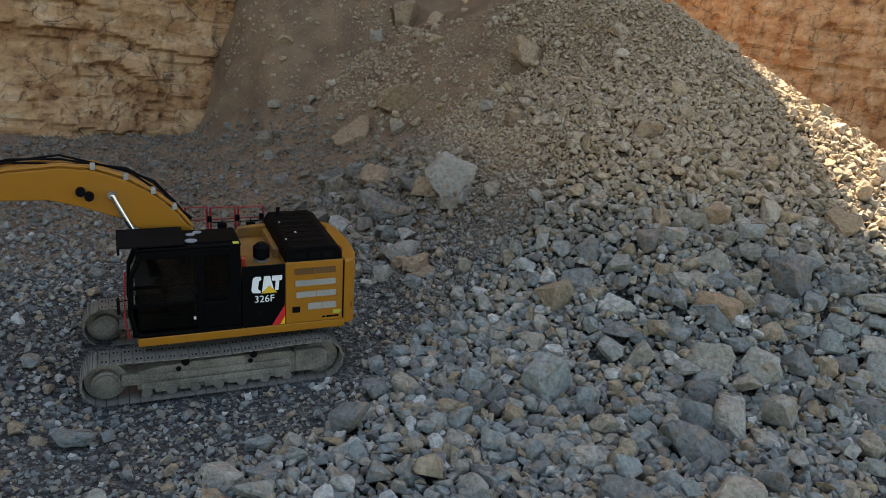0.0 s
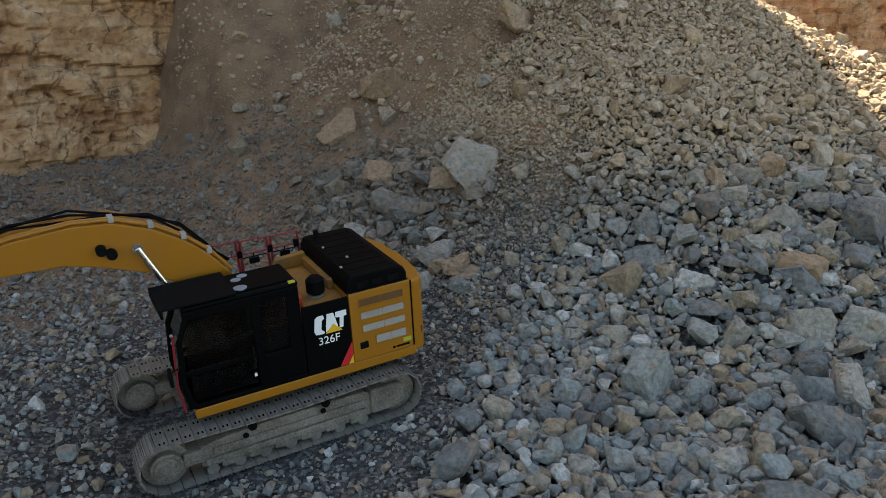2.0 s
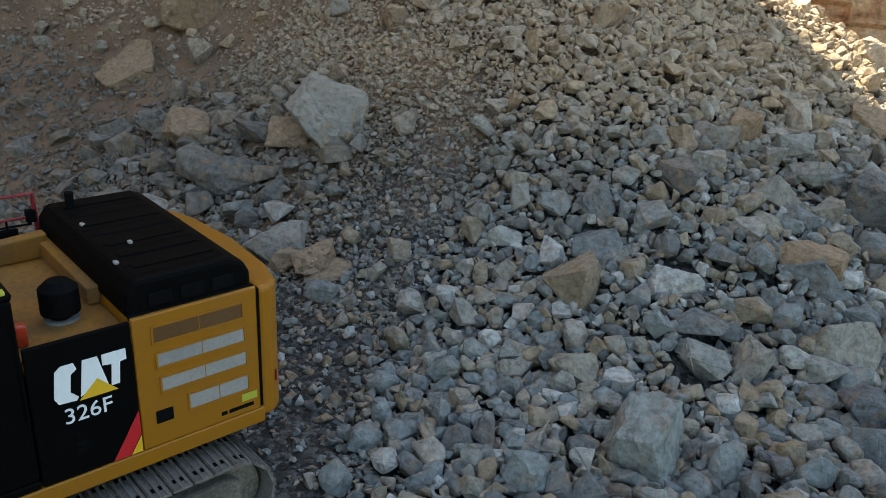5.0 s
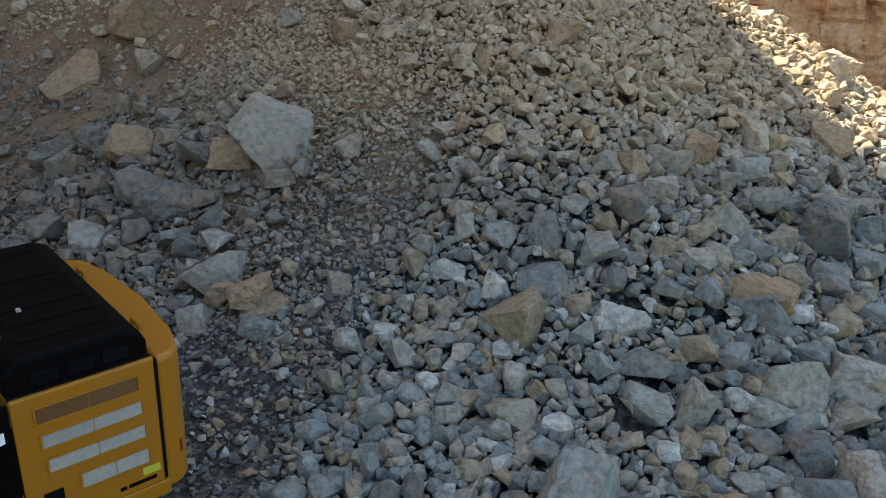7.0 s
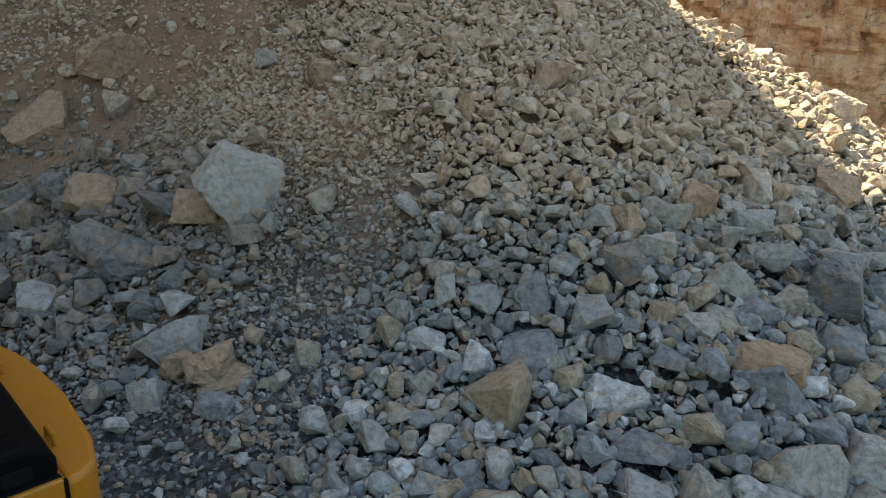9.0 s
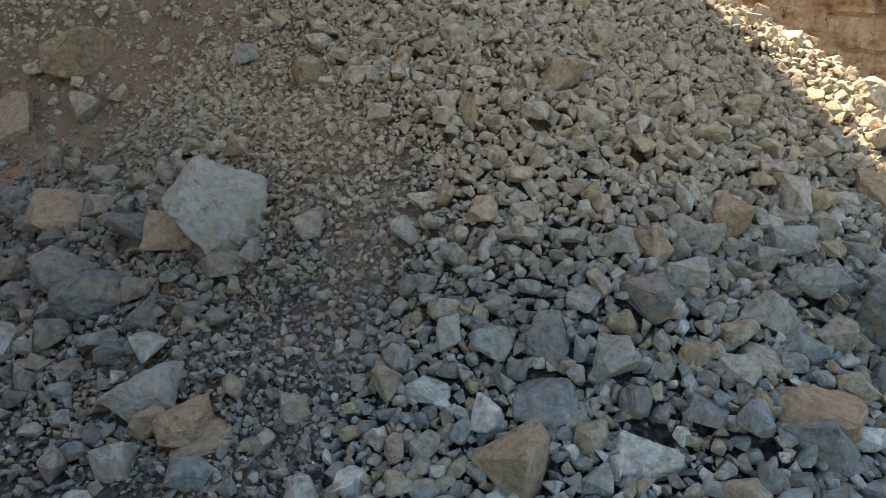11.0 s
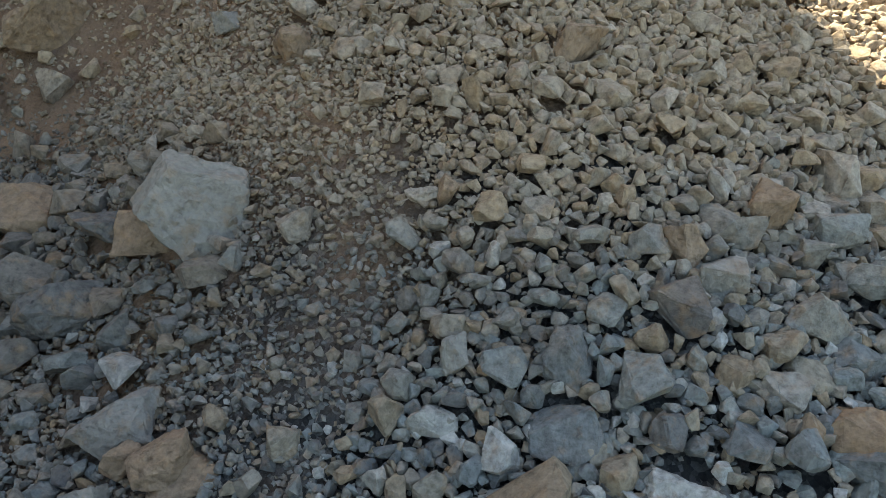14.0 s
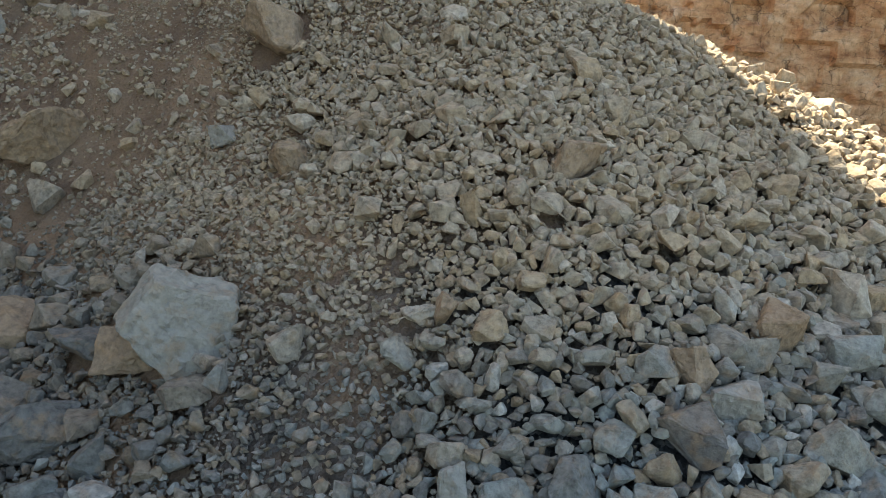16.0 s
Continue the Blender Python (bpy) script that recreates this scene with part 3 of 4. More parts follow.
boulders("dark", "half buried in the rubble", [
    (6.68, 5.33, 1.71, 0.57, 0.50, 0.45, -35, 0),
    (7.77, -6.26, 0.26, 0.69, 0.57, 0.47, -58, 25),
    (5.61, -6.96, 0.10, 0.61, 0.47, 0.35, -56, 0),
    (7.76, 5.86, 2.34, 0.53, 0.41, 0.30, -28, 0),
])
boulders("grey", "half buried in the rubble", [
    (6.25, -3.47, 0.46, 0.47, 0.53, 0.61, -68, 0),
    (6.87, -2.11, 0.69, 0.39, 0.34, 0.31, -62, 0),
    (8.74, -1.10, 1.83, 0.43, 0.32, 0.22, -62, -28),
    (9.05, -2.40, 1.57, 0.45, 0.33, 0.23, -68, 5),
    (10.67, -3.84, 1.76, 0.51, 0.42, 0.34, -77, 0),
    (13.01, -3.86, 2.55, 0.50, 0.55, 0.64, -78, 0),
    (9.88, -4.57, 1.09, 0.50, 0.46, 0.44, -78, 0),
    (10.82, -5.20, 1.10, 0.45, 0.44, 0.45, -82, 0),
    (9.11, -5.14, 0.58, 0.35, 0.35, 0.37, -80, 0),
    (8.61, -3.02, 1.18, 0.42, 0.32, 0.22, -68, 8),
    (8.54, -3.79, 0.91, 0.25, 0.30, 0.38, -72, 20),
])
boulders("grey", "half buried in the rubble", [
    (19.06, -1.90, 4.86, 0.53, 0.47, 0.43, -76, 0),
    (9.63, 1.72, 3.48, 0.27, 0.21, 0.15, -50, 0),
    (9.32, -0.77, 2.37, 0.28, 0.29, 0.32, -62, 0),
    (9.19, -5.91, 0.39, 0.45, 0.47, 0.52, -60, 0),
    (5.63, -5.75, 0.10, 0.40, 0.36, 0.33, -52, 0),
    (7.17, -7.85, 0.18, 0.45, 0.45, 0.47, -63, 0),
    (-0.56, -4.22, -0.03, 0.40, 0.35, 0.30, -17, 0),
    (-2.55, -2.08, -0.13, 0.38, 0.26, 0.14, -6, 0),
    (0.21, -3.37, -0.06, 0.31, 0.23, 0.15, -20, 0),
    (5.88, 1.78, 0.80, 0.28, 0.24, 0.21, -37, 0),
    (14.25, -4.44, 2.47, 0.43, 0.43, 0.46, -81, 0),
])
boulders("grey", "half buried in the rubble", [
    (10.18, -5.36, 0.77, 0.34, 0.30, 0.27, -82, 0),
    (7.07, 1.33, 1.36, 0.19, 0.19, 0.20, -39, 0),
    (6.84, 4.34, 1.67, 0.22, 0.26, 0.32, -27, 0),
])


strew(80, (7.6, 15), (-7.6, -1.2), 0.33, 0.3, "angular grey-brown limestone block lying in the rubble")
strew(45, (6.5, 16), (-3.0, 4.5), 0.19, 0.3, "grey and tan limestone block on the slope")
strew(25, (9.5, 17), (3.0, 9.0), 0.17, 0.3, "tan limestone block high on the slope")
strew(45, (5.0, 9.4), (5.2, 10.8), 0.23, 0.4, "clay-stained limestone rock in the brown slope")
strew(45, (4.8, 8.4), (3.6, 8.8), 0.2, 0.35, "clay-stained limestone block below the great boulder")

bank_x, bank_y = rng.uniform(4.5, 14.5, 75), rng.uniform(8.5, 21.0, 75)
for lx, ly in zip(bank_x, bank_y):
    lr = 0.2 * math.exp(rng.normal(0, 0.5))
    if coarse(lx, ly) < 0.4 and claim(lx, ly, lr, 0.9, 0.9):
        rock(lx, ly, lr, int(rng.integers(0, 10)), rng.uniform(0, 360), rng.normal(0, 25), 0.35, "clay-coated limestone rock stuck in the brown bank", "rocks in the bank")


def heap(name, count, r, spread_, shapes, label, share, sink, tilt, test, mark):
    """Stones of one size class packed into the room that the larger ones leave."""
    x, y = rng.uniform(-6, 25, count), rng.uniform(-9.5, 14, count)
    low = np.clip(1.15 - lie(x, y, False) / 9.0, 0.25, 1.15)
    size = r * np.exp(rng.normal(0, spread_, count)) * (0.45 + 0.6 * low) * (0.55 + 0.45 * np.clip((x - rubble_edge(y) - 0.5) / 3.0, 0, 1))
    keep = (rng.uniform(size=count) < np.maximum(coarse(x, y), fines(x, y) * (r < 0.06)) * share * np.where(x < 3, 0.45, 1)) & clear_of_machine(x, y)
    x, y, size = x[keep], y[keep], size[keep]
    fit = packed(x, y, size, test, mark)
    return scatter(name, x[fit], y[fit], size[fit], label, shapes, sink, tilt)


BLOCK_MESHES = []
for v, f in BLOCKS:
    ob = raw_mesh("limestone_block", v, f, ROCK)
    BLOCK_MESHES.append(ob.data)
    bpy.data.objects.remove(ob)


def single_blocks(count, r, spread_, label):
    """Blocks that one could lift away, each an object of its own."""
    x, y = rng.uniform(-3, 20, count), rng.uniform(-9, 13, count)
    low = np.clip(1.15 - lie(x, y, False) / 9.0, 0.25, 1.15)
    size = r * np.exp(rng.normal(0, spread_, count)) * (0.45 + 0.6 * low)
    keep = (rng.uniform(size=count) < coarse(x, y) * 0.8 * np.where(x < 3, 0.3, 1)) & clear_of_machine(x, y)
    x, y, size = x[keep], y[keep], size[keep]
    fit_ = packed(x, y, size, 0.5, 0.55)
    x, y, size = x[fit_], y[fit_], size[fit_]
    near_ = np.argsort(np.hypot(x - 7.0, y + 2.0))
    far_ = near_[300:]
    scatter("pile_blocks", x[far_], y[far_], size[far_], "angular grey and tan limestone blocks high on the pile", COBBLES, 0.6, 0.55)
    x, y, size = x[near_[:300]], y[near_[:300]], size[near_[:300]]
    z = lie(x, y) + size * 0.6
    for i in range(len(x)):
        ob = new("limestone_block", BLOCK_MESHES[int(rng.integers(0, len(BLOCK_MESHES)))])
        turn_ = pose(0, 0, 0, rng.normal(0, 30), rng.normal(0, 30), rng.uniform(0, 360))
        ob.matrix_world = Matrix.Translation((x[i], y[i], z[i])) @ turn_ @ Matrix.Diagonal((size[i], size[i] * rng.uniform(0.75, 1.1), size[i] * rng.uniform(0.8, 1.15), 1))
        tagged(ob, label, "rock", "blocks on the pile")


single_blocks(9000, 0.17, 0.28, "angular grey-brown limestone block heaped on the pile")
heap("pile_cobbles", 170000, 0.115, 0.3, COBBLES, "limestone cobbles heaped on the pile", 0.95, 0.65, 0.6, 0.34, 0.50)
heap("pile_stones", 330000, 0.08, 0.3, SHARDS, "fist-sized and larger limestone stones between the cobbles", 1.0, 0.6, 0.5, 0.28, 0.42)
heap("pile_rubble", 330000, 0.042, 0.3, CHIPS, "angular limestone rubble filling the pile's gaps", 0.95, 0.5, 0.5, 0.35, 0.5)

# gravel of the working floor and the flanks
n = 46000
x, y = rng.uniform(-9, 14, n), rng.uniform(-10, 24, n)
r = 0.066 * np.exp(rng.normal(0, 0.4, n))
keep = (rng.uniform(size=n) < (1 - 0.6 * coarse(x, y)) * np.clip(0.35 + 0.7 * fract_noise(x / 2.2, y / 2.2, 41, 3) + 0.35 * (np.hypot(x - 8.5, y - 5) < 4.5), 0.05, 1)) & clear_of_machine(x, y)
x, y, r = x[keep], y[keep], r[keep]
fit = packed(x, y, r, 0.6, 0.75)
scatter("floor_cobbles", x[fit], y[fit], r[fit], "scattered grey limestone cobbles on the gravel floor", SHARDS, 0.4)
n = 85000
x, y = rng.uniform(-9, 14, n), rng.uniform(-10, 24.5, n)
flank = np.clip((y + 0.5 * x - 4) / 3, 0, 1) * np.clip((x - 3) / 2, 0, 1)  # the fine spoil on the pile's back
near = np.clip(1.3 - np.hypot(x - 2, y + 2) / 22, 0.25, 1)
r = 0.034 * np.exp(rng.normal(0, 0.42, n)) * (1 + 0.25 * fract_noise(x / 2, y / 2, 33, 2))
keep = (rng.uniform(size=n) < (1 - 0.85 * coarse(x, y)) * np.maximum(0.62 * near, 0.6 * flank * (y < 13))) & clear_of_machine(x, y)
keep &= ~taken[((x - BX) / CELL).astype(int), ((y - BY) / CELL).astype(int)]
scatter("floor_gravel", x[keep], y[keep], r[keep], "loose grey gravel strewn over the quarry floor", CHIPS, 0.4)
n = 9000
x, y = rng.uniform(5.5, 11.5, n), rng.uniform(0.3, 9, n)
r = 0.045 * np.exp(rng.normal(0, 0.35, n))
keep = (rng.uniform(size=n) < 1 - 0.9 * coarse(x, y)) & (np.hypot((x - 6.9) / 1.7, (y - 6.2) / 2.8) > 1) & ~taken[((x - BX) / CELL).astype(int), ((y - BY) / CELL).astype(int)]
scatter("flank_gravel", x[keep], y[keep], r[keep], "brown-grey limestone chippings below the ridge", CHIPS, 0.35)

# ---- the crawler excavator, heading towards -x, its near side at -y ----
digger = thing("crawler_excavator", "yellow and black crawler excavator with dusty tracks on gravel", "excavator", at=pose(0.58, 0.63, -0.22, 1.6, -5.0, -7.8))
NEAR = -1.30  # its near flank


def shoe_mesh():
    """One triple-grouser track shoe, lying flat, its outer side up."""
    bm = bmesh.new()
    box(bm, (-0.098, -0.30, -0.012), (0.090, 0.30, 0.012), 0)
    for gx_, h in ((-0.08, 0.034), (-0.01, 0.03), (0.06, 0.03)):
        box(bm, (gx_ - 0.009, -0.30, 0.012), (gx_ + 0.009, 0.30, h), 0)
    me = bpy.data.meshes.new("track_shoe")
    bm.to_mesh(me)
    bm.free()
    me.materials.append(STEEL)
    return me


def slot_mesh():
    bm = box(bmesh.new(), (-0.015, -0.03, 0.012), (0.015, 0.03, 0.0145), 0)
    me = bpy.data.meshes.new("bolt_slot")
    bm.to_mesh(me)
    bm.free()
    me.materials.append(MATT)
    return me


SHOE, SLOTS = shoe_mesh(), slot_mesh()


def track(y, label):
    """A whole crawler track: shoes, frame, idler, final drive, rollers."""
    side = new("crawler_track")
    side.parent = digger
    side.matrix_local = pose(-0.14, 0, 0)
    tagged(side, label)
    cx, cz, rad = 2.06, 0.46, 0.425
    run = 2 * cx
    length = 2 * run + 2 * math.pi * rad
    count = 54
    for i in range(count):
        s = i / count * length
        if s < run:  # top run, sagging a little between the rollers
            px, pz, a = -cx + s, cz + rad - 0.05 * math.sin(math.pi * s / run) ** 2, 0.0
        elif s < run + math.pi * rad:
            t = (s - run) / rad
            px, pz, a = cx + rad * math.sin(t), cz + rad * math.cos(t), t
        elif s < 2 * run + math.pi * rad:
            px, pz, a = cx - (s - run - math.pi * rad), cz - rad, math.pi
        else:
            t = (s - 2 * run - math.pi * rad) / rad
            px, pz, a = -cx - rad * math.sin(t), cz - rad * math.cos(t), math.pi + t
        ob = new("track_shoe", SHOE)
        ob.parent = side
        ob.matrix_local = pose(px, y, pz, 0, math.degrees(a), 0)
        if s < run + 0.6:
            for sx, sy in ((-0.035, -0.17), (0.035, -0.17), (-0.035, 0.17), (0.035, 0.17)):
                so = new("bolt_slot", SLOTS)
                so.parent = side
                so.matrix_local = pose(px, y, pz, 0, math.degrees(a), 0) @ pose(sx, sy, 0)
    f = -1 if y < 0 else 1
    o = y + f * 0.22  # outer face
    bm = bmesh.new()
    prism(bm, [(-1.52, 0.22), (-1.50, 0.60), (-1.2, 0.66), (-0.4, 0.70), (0.5, 0.70), (1.45, 0.68), (1.55, 0.60), (1.55, 0.20), (0.9, 0.14), (-0.9, 0.14)], y - 0.17, y + 0.17, 0.02)
    box(bm, (-1.45, min(y, o), 0.24), (1.42, max(y, o), 0.36), 0.02)
    box(bm, (-1.30, min(y, o), 0.40), (1.45, max(y, o), 0.54), 0.02)
    for k in range(6):
        box(bm, (-1.2 + k * 0.46, min(y, o) - 0.005, 0.15), (-0.98 + k * 0.46, max(y, o) + 0.005, 0.25), 0.01)
    part("track_frame", bm, MUD, side, "mud-caked track frame")
    bm = bmesh.new()
    rod(bm, (-cx, y - 0.1, cz), (-cx, y + 0.1, cz), rad - 0.045, 28)
    rod(bm, (-cx, y - 0.24, cz), (-cx, y + 0.24, cz), 0.26, 24)
    rod(bm, (-cx, y - 0.27, cz), (-cx, y + 0.27, cz), 0.20, 24)
    part("idler_wheel", bm, MUD, side, "dusty front idler")
    bm = bmesh.new()
    prism(bm, [(-1.82, 0.34), (-1.78, 0.58), (-1.45, 0.58), (-1.45, 0.34)], y - 0.2, y + 0.2, 0.02)
    part("idler_yoke", bm, MUD, side)
    bm = bmesh.new()
    rod(bm, (cx, y - 0.12, cz), (cx, y + 0.12, cz), rad - 0.05, 24)
    prism(bm, [(1.52, 0.22), (1.52, 0.70), (2.06, 0.71), (2.18, 0.62), (2.19, 0.32), (2.06, 0.22)], y - 0.24, y + 0.24, 0.035)
    part("final_drive", bm, MUD, side, "dusty final drive cover")
    for k in range(7):
        bm = bmesh.new()
        rod(bm, (-1.35 + k * 0.45, y - 0.2, 0.15), (-1.35 + k * 0.45, y + 0.2, 0.15), 0.1, 14)
        part("track_roller", bm, STEEL, side)
    for k in (-0.62, 0.68):
        bm = bmesh.new()
        rod(bm, (k, y - 0.2, 0.735), (k, y + 0.24 * f, 0.735), 0.075, 14)
        part("carrier_roller", bm, MATT, side)
    for k in (-0.75, 0.62):
        bm = bmesh.new()
        rod(bm, (k, o - f * 0.01, 0.60), (k, o + f * 0.006, 0.60), 0.05, 14)
        part("frame_hole", bm, MATT, side)


track(-1.29, "dusty steel crawler track with triple-grouser shoes")
track(1.29, "dusty steel crawler track with triple-grouser shoes")
bm = bmesh.new()
box(bm, (-1.0, -1.1, 0.45), (1.0, 1.1, 0.85), 0.05)
rod(bm, (0, 0, 0.85), (0, 0, 1.06), 0.7, 32)
part("car_body", bm, MUD, digger, "dusty undercarriage with slew ring")

# upper works
bm = bmesh.new()
box(bm, (-1.58, NEAR, 1.04), (2.45, NEAR + 0.16, 1.215), 0.02)
box(bm, (-1.2, -NEAR - 0.16, 1.04), (2.45, -NEAR, 1.215), 0.02)
box(bm, (-1.2, NEAR + 0.16, 1.06), (2.5, -NEAR - 0.16, 1.19), 0)
part("main_frame", bm, YELLOW, digger, "yellow revolving frame with side skirts")

cab = new("cab")
cab.parent = digger
cab.matrix_local = Matrix.Translation((0.36, 0, 0)) @ Matrix.Diagonal((1.14, 1, 1, 1)) @ Matrix.Translation((-0.36, 0, 0))
tagged(cab, "black operator's cab with dark glazing")
C0, C1 = NEAR, -0.33  # cab's near and far sides
for name_, lo, hi, bev in (("cab_floor", (-1.34, C0, 1.215), (0.36, C1, 1.30), 0.02), ("lower_panel", (-0.30, C0, 1.30), (0.36, C1, 1.86), 0.03),
                           ("rear_panel", (0.30, C0, 1.86), (0.36, C1, 2.9), 0.02), ("inner_panel", (-1.34, C1 - 0.05, 1.30), (0.36, C1, 1.75), 0.02)):
    part(name_, box(bmesh.new(), lo, hi, bev), BLACK, cab)
for yy in (C0, C1 - 0.07):
    bm = bmesh.new()
    tube(bm, [(-1.36, yy + 0.035, 1.26), (-1.43, yy + 0.035, 1.75), (-1.39, yy + 0.035, 2.45), (-1.22, yy + 0.035, 2.92)], 0.045, 8)
    part("front_pillar", bm, BLACK, cab)
    for lo, hi in (((-0.36, yy, 1.25), (-0.24, yy + 0.07, 2.93)), ((0.16, yy, 1.8), (0.36, yy + 0.07, 2.93))):
        bm = bmesh.new()
        box(bm, lo, hi, 0.015)
        part("cab_pillar", bm, BLACK, cab)
    for lo, hi in (((-1.30, yy - 0.002, 2.80), (0.36, yy + 0.068, 2.95)), ((-1.42, yy + 0.005, 1.84), (-0.3, yy + 0.065, 1.92))):
        bm = bmesh.new()
        box(bm, lo, hi, 0.015)
        part("cab_rail", bm, BLACK, cab)
bm = bmesh.new()
box(bm, (-1.42, C0, 1.24), (-1.30, C1, 1.36), 0.02)
part("cab_sill", bm, BLACK, cab)
bm = bmesh.new()
box(bm, (-1.30, C0 + 0.02, 2.93), (0.38, C1 + 0.02, 3.02), 0.04)
box(bm, (-0.55, C0 + 0.12, 3.02), (0.26, C1 - 0.08, 3.05), 0.02)
part("cab_roof", bm, BLACK, cab, "black cab roof with hatch")
bm = bmesh.new()
box(bm, (-1.55, C0 - 0.01, 3.05), (-0.52, C1 + 0.05, 3.09), 0.012)
box(bm, (-1.57, C0 - 0.01, 2.93), (-1.53, C1 + 0.05, 3.09), 0.01)
for yy in (C0 + 0.06, C1 - 0.06):
    box(bm, (-0.62, yy - 0.02, 2.98), (-0.58, yy + 0.02, 3.06), 0)
    box(bm, (-1.3, yy - 0.02, 2.90), (-1.26, yy + 0.02, 3.06), 0)
part("sun_visor", bm, MATT, cab, "matt black visor over the windscreen")
for k, (vx, vy) in enumerate(((-0.42, -1.08), (-0.40, -0.72), (-0.28, -0.6))):
    bm = bmesh.new()
    rod(bm, (vx, vy, 3.04), (vx, vy, 3.064), 0.10 if k == 0 else 0.075, 20)
    part("roof_disc", bm, DISC, cab, "bright round roof plate")
for x0, x1, z0, z1 in ((-1.33, -0.37, 1.93, 2.79), (-1.32, -0.37, 1.38, 1.83), (-0.23, 0.15, 1.90, 2.79)):
    bm = bmesh.new()
    box(bm, (x0, C0 + 0.025, z0), (x1, C0 + 0.033, z1), 0)
    part("side_window", bm, GLASS, cab, "dark side window")
    bm = bmesh.new()
    box(bm, (x0, C1 - 0.033, z0), (x1, C1 - 0.025, z1), 0)
    part("far_window", bm, GLASS, cab)
bm = bmesh.new()
prism(bm, [(-1.375, 1.36), (-1.425, 1.75), (-1.385, 2.45), (-1.24, 2.86), (-1.232, 2.86), (-1.377, 2.45), (-1.417, 1.75), (-1.367, 1.36)], C0 + 0.08, C1 - 0.08, 0)
part("windscreen", bm, GLASS, cab, "curved windscreen")
bm = bmesh.new()
box(bm, (-0.62, C0 + 0.28, 1.62), (-0.12, C0 + 0.76, 1.78), 0.05)
box(bm, (-0.22, C0 + 0.30, 1.74), (-0.06, C0 + 0.74, 2.45), 0.05)
box(bm, (-0.20, C0 + 0.38, 2.46), (-0.08, C0 + 0.66, 2.66), 0.04)
part("operator_seat", bm, MATT, cab, "dark seat behind the glass")
for yy in (C0 + 0.14, C0 + 0.80):
    bm = bmesh.new()
    box(bm, (-0.85, yy, 1.55), (-0.30, yy + 0.1, 1.88), 0.03)
    rod(bm, (-0.78, yy + 0.05, 1.88), (-0.80, yy + 0.05, 2.05), 0.02, 8)
    part("control_console", bm, MATT, cab)
bm = bmesh.new()
tube(bm, [(-1.47, C0 - 0.02, 1.24), (-1.52, C0 - 0.03, 1.7), (-1.49, C0 - 0.03, 2.3), (-1.47, C0 - 0.02, 2.62)], 0.016, 8)
part("red_hose", bm, RED, cab, "thin red line down the cab front")
bm = bmesh.new()
tube(bm, [(-1.42, C0, 2.05), (-1.60, C0 - 0.14, 2.08), (-1.60, C0 - 0.14, 1.95)], 0.012, 6)
box(bm, (-1.63, C0 - 0.25, 1.86), (-1.58, C0 - 0.07, 2.14), 0.02)
part("mirror", bm, MATT, cab, "black wing mirror")
bm = bmesh.new()
box(bm, (-0.44, C0 - 0.012, 1.52), (-0.40, C0, 1.58), 0.004)
part("door_latch", bm, WHITE, cab, "small pale latch plate")
bm = bmesh.new()
tube(bm, [(-0.42, C0, 1.75), (-0.42, C0 - 0.05, 1.78), (-0.42, C0 - 0.05, 2.05), (-0.42, C0, 2.08)], 0.012, 6)
part("door_handle", bm, MATT, cab)
bm = bmesh.new()
box(bm, (0.24, C0 + 0.03, 2.985), (0.34, C0 + 0.11, 3.03), 0.004)
part("roof_sticker", bm, LIME, cab, "small yellow-green sticker")
for zz in (2.60, 2.48):
    bm = bmesh.new()
    box(bm, (-1.50, C0 - 0.02, zz), (-1.46, C0 + 0.03, zz + 0.045), 0.01)
    part("front_lamp", bm, GRILLE, cab)

# flank panels
bm = bmesh.new()
box(bm, (0.375, NEAR, 1.22), (1.215, NEAR + 0.05, 2.52), 0.012)
flank = part("side_door", bm, BLACK, digger, "black flank door with decals")
Y = NEAR - 0.004
for pts in ([(0.58, 1.96), (0.55, 2.02), (0.58, 2.26), (0.63, 2.30), (0.73, 2.30), (0.75, 2.24), (0.70, 2.20), (0.68, 2.04), (0.74, 1.98), (0.72, 1.95)],
            [(0.755, 1.97), (0.80, 2.30), (0.92, 2.30), (0.99, 2.00), (0.93, 2.06)],
            [(0.955, 2.20), (0.955, 2.30), (1.155, 2.30), (1.155, 2.20), (1.10, 2.19), (1.08, 1.99), (1.01, 1.99), (1.03, 2.19)]):
    bm = bmesh.new()
    prism(bm, pts, Y - 0.003, Y + 0.003, 0)
    part("decal_shape", bm, WHITE, flank, "white decal shape")
bm = bmesh.new()
prism(bm, [(0.74, 1.94), (1.06, 1.94), (0.90, 2.10)], Y - 0.006, Y - 0.0035, 0)
part("decal_triangle", bm, DECAL_YELLOW, flank, "yellow decal triangle")
bm = bmesh.new()
prism(bm, [(0.955, 1.232), (1.10, 1.232), (1.212, 1.42), (1.212, 1.66)], Y - 0.003, Y + 0.003, 0)
part("decal_stripe", bm, DECAL_RED, flank, "red slanted stripe")
bm = bmesh.new()
prism(bm, [(1.11, 1.232), (1.212, 1.232), (1.212, 1.40)], Y - 0.003, Y + 0.003, 0)
part("decal_corner", bm, DECAL_YELLOW, flank)
for zz, w in ((1.60, 0.03), (1.50, 0.09), (1.44, 0.06)):
    bm = bmesh.new()
    box(bm, (0.68, Y - 0.003, zz), (0.68 + w, Y + 0.003, zz + 0.05), 0)
    part("decal_bar", bm, MATT, flank, "faint grey marking")
words = bpy.data.curves.new("model_number", "FONT")
words.body, words.size, words.extrude = "326F", 0.205, 0.003
tmp = bpy.data.objects.new("model_number", words)
number_mesh = bpy.data.meshes.new_from_object(tmp)
bpy.data.objects.remove(tmp)
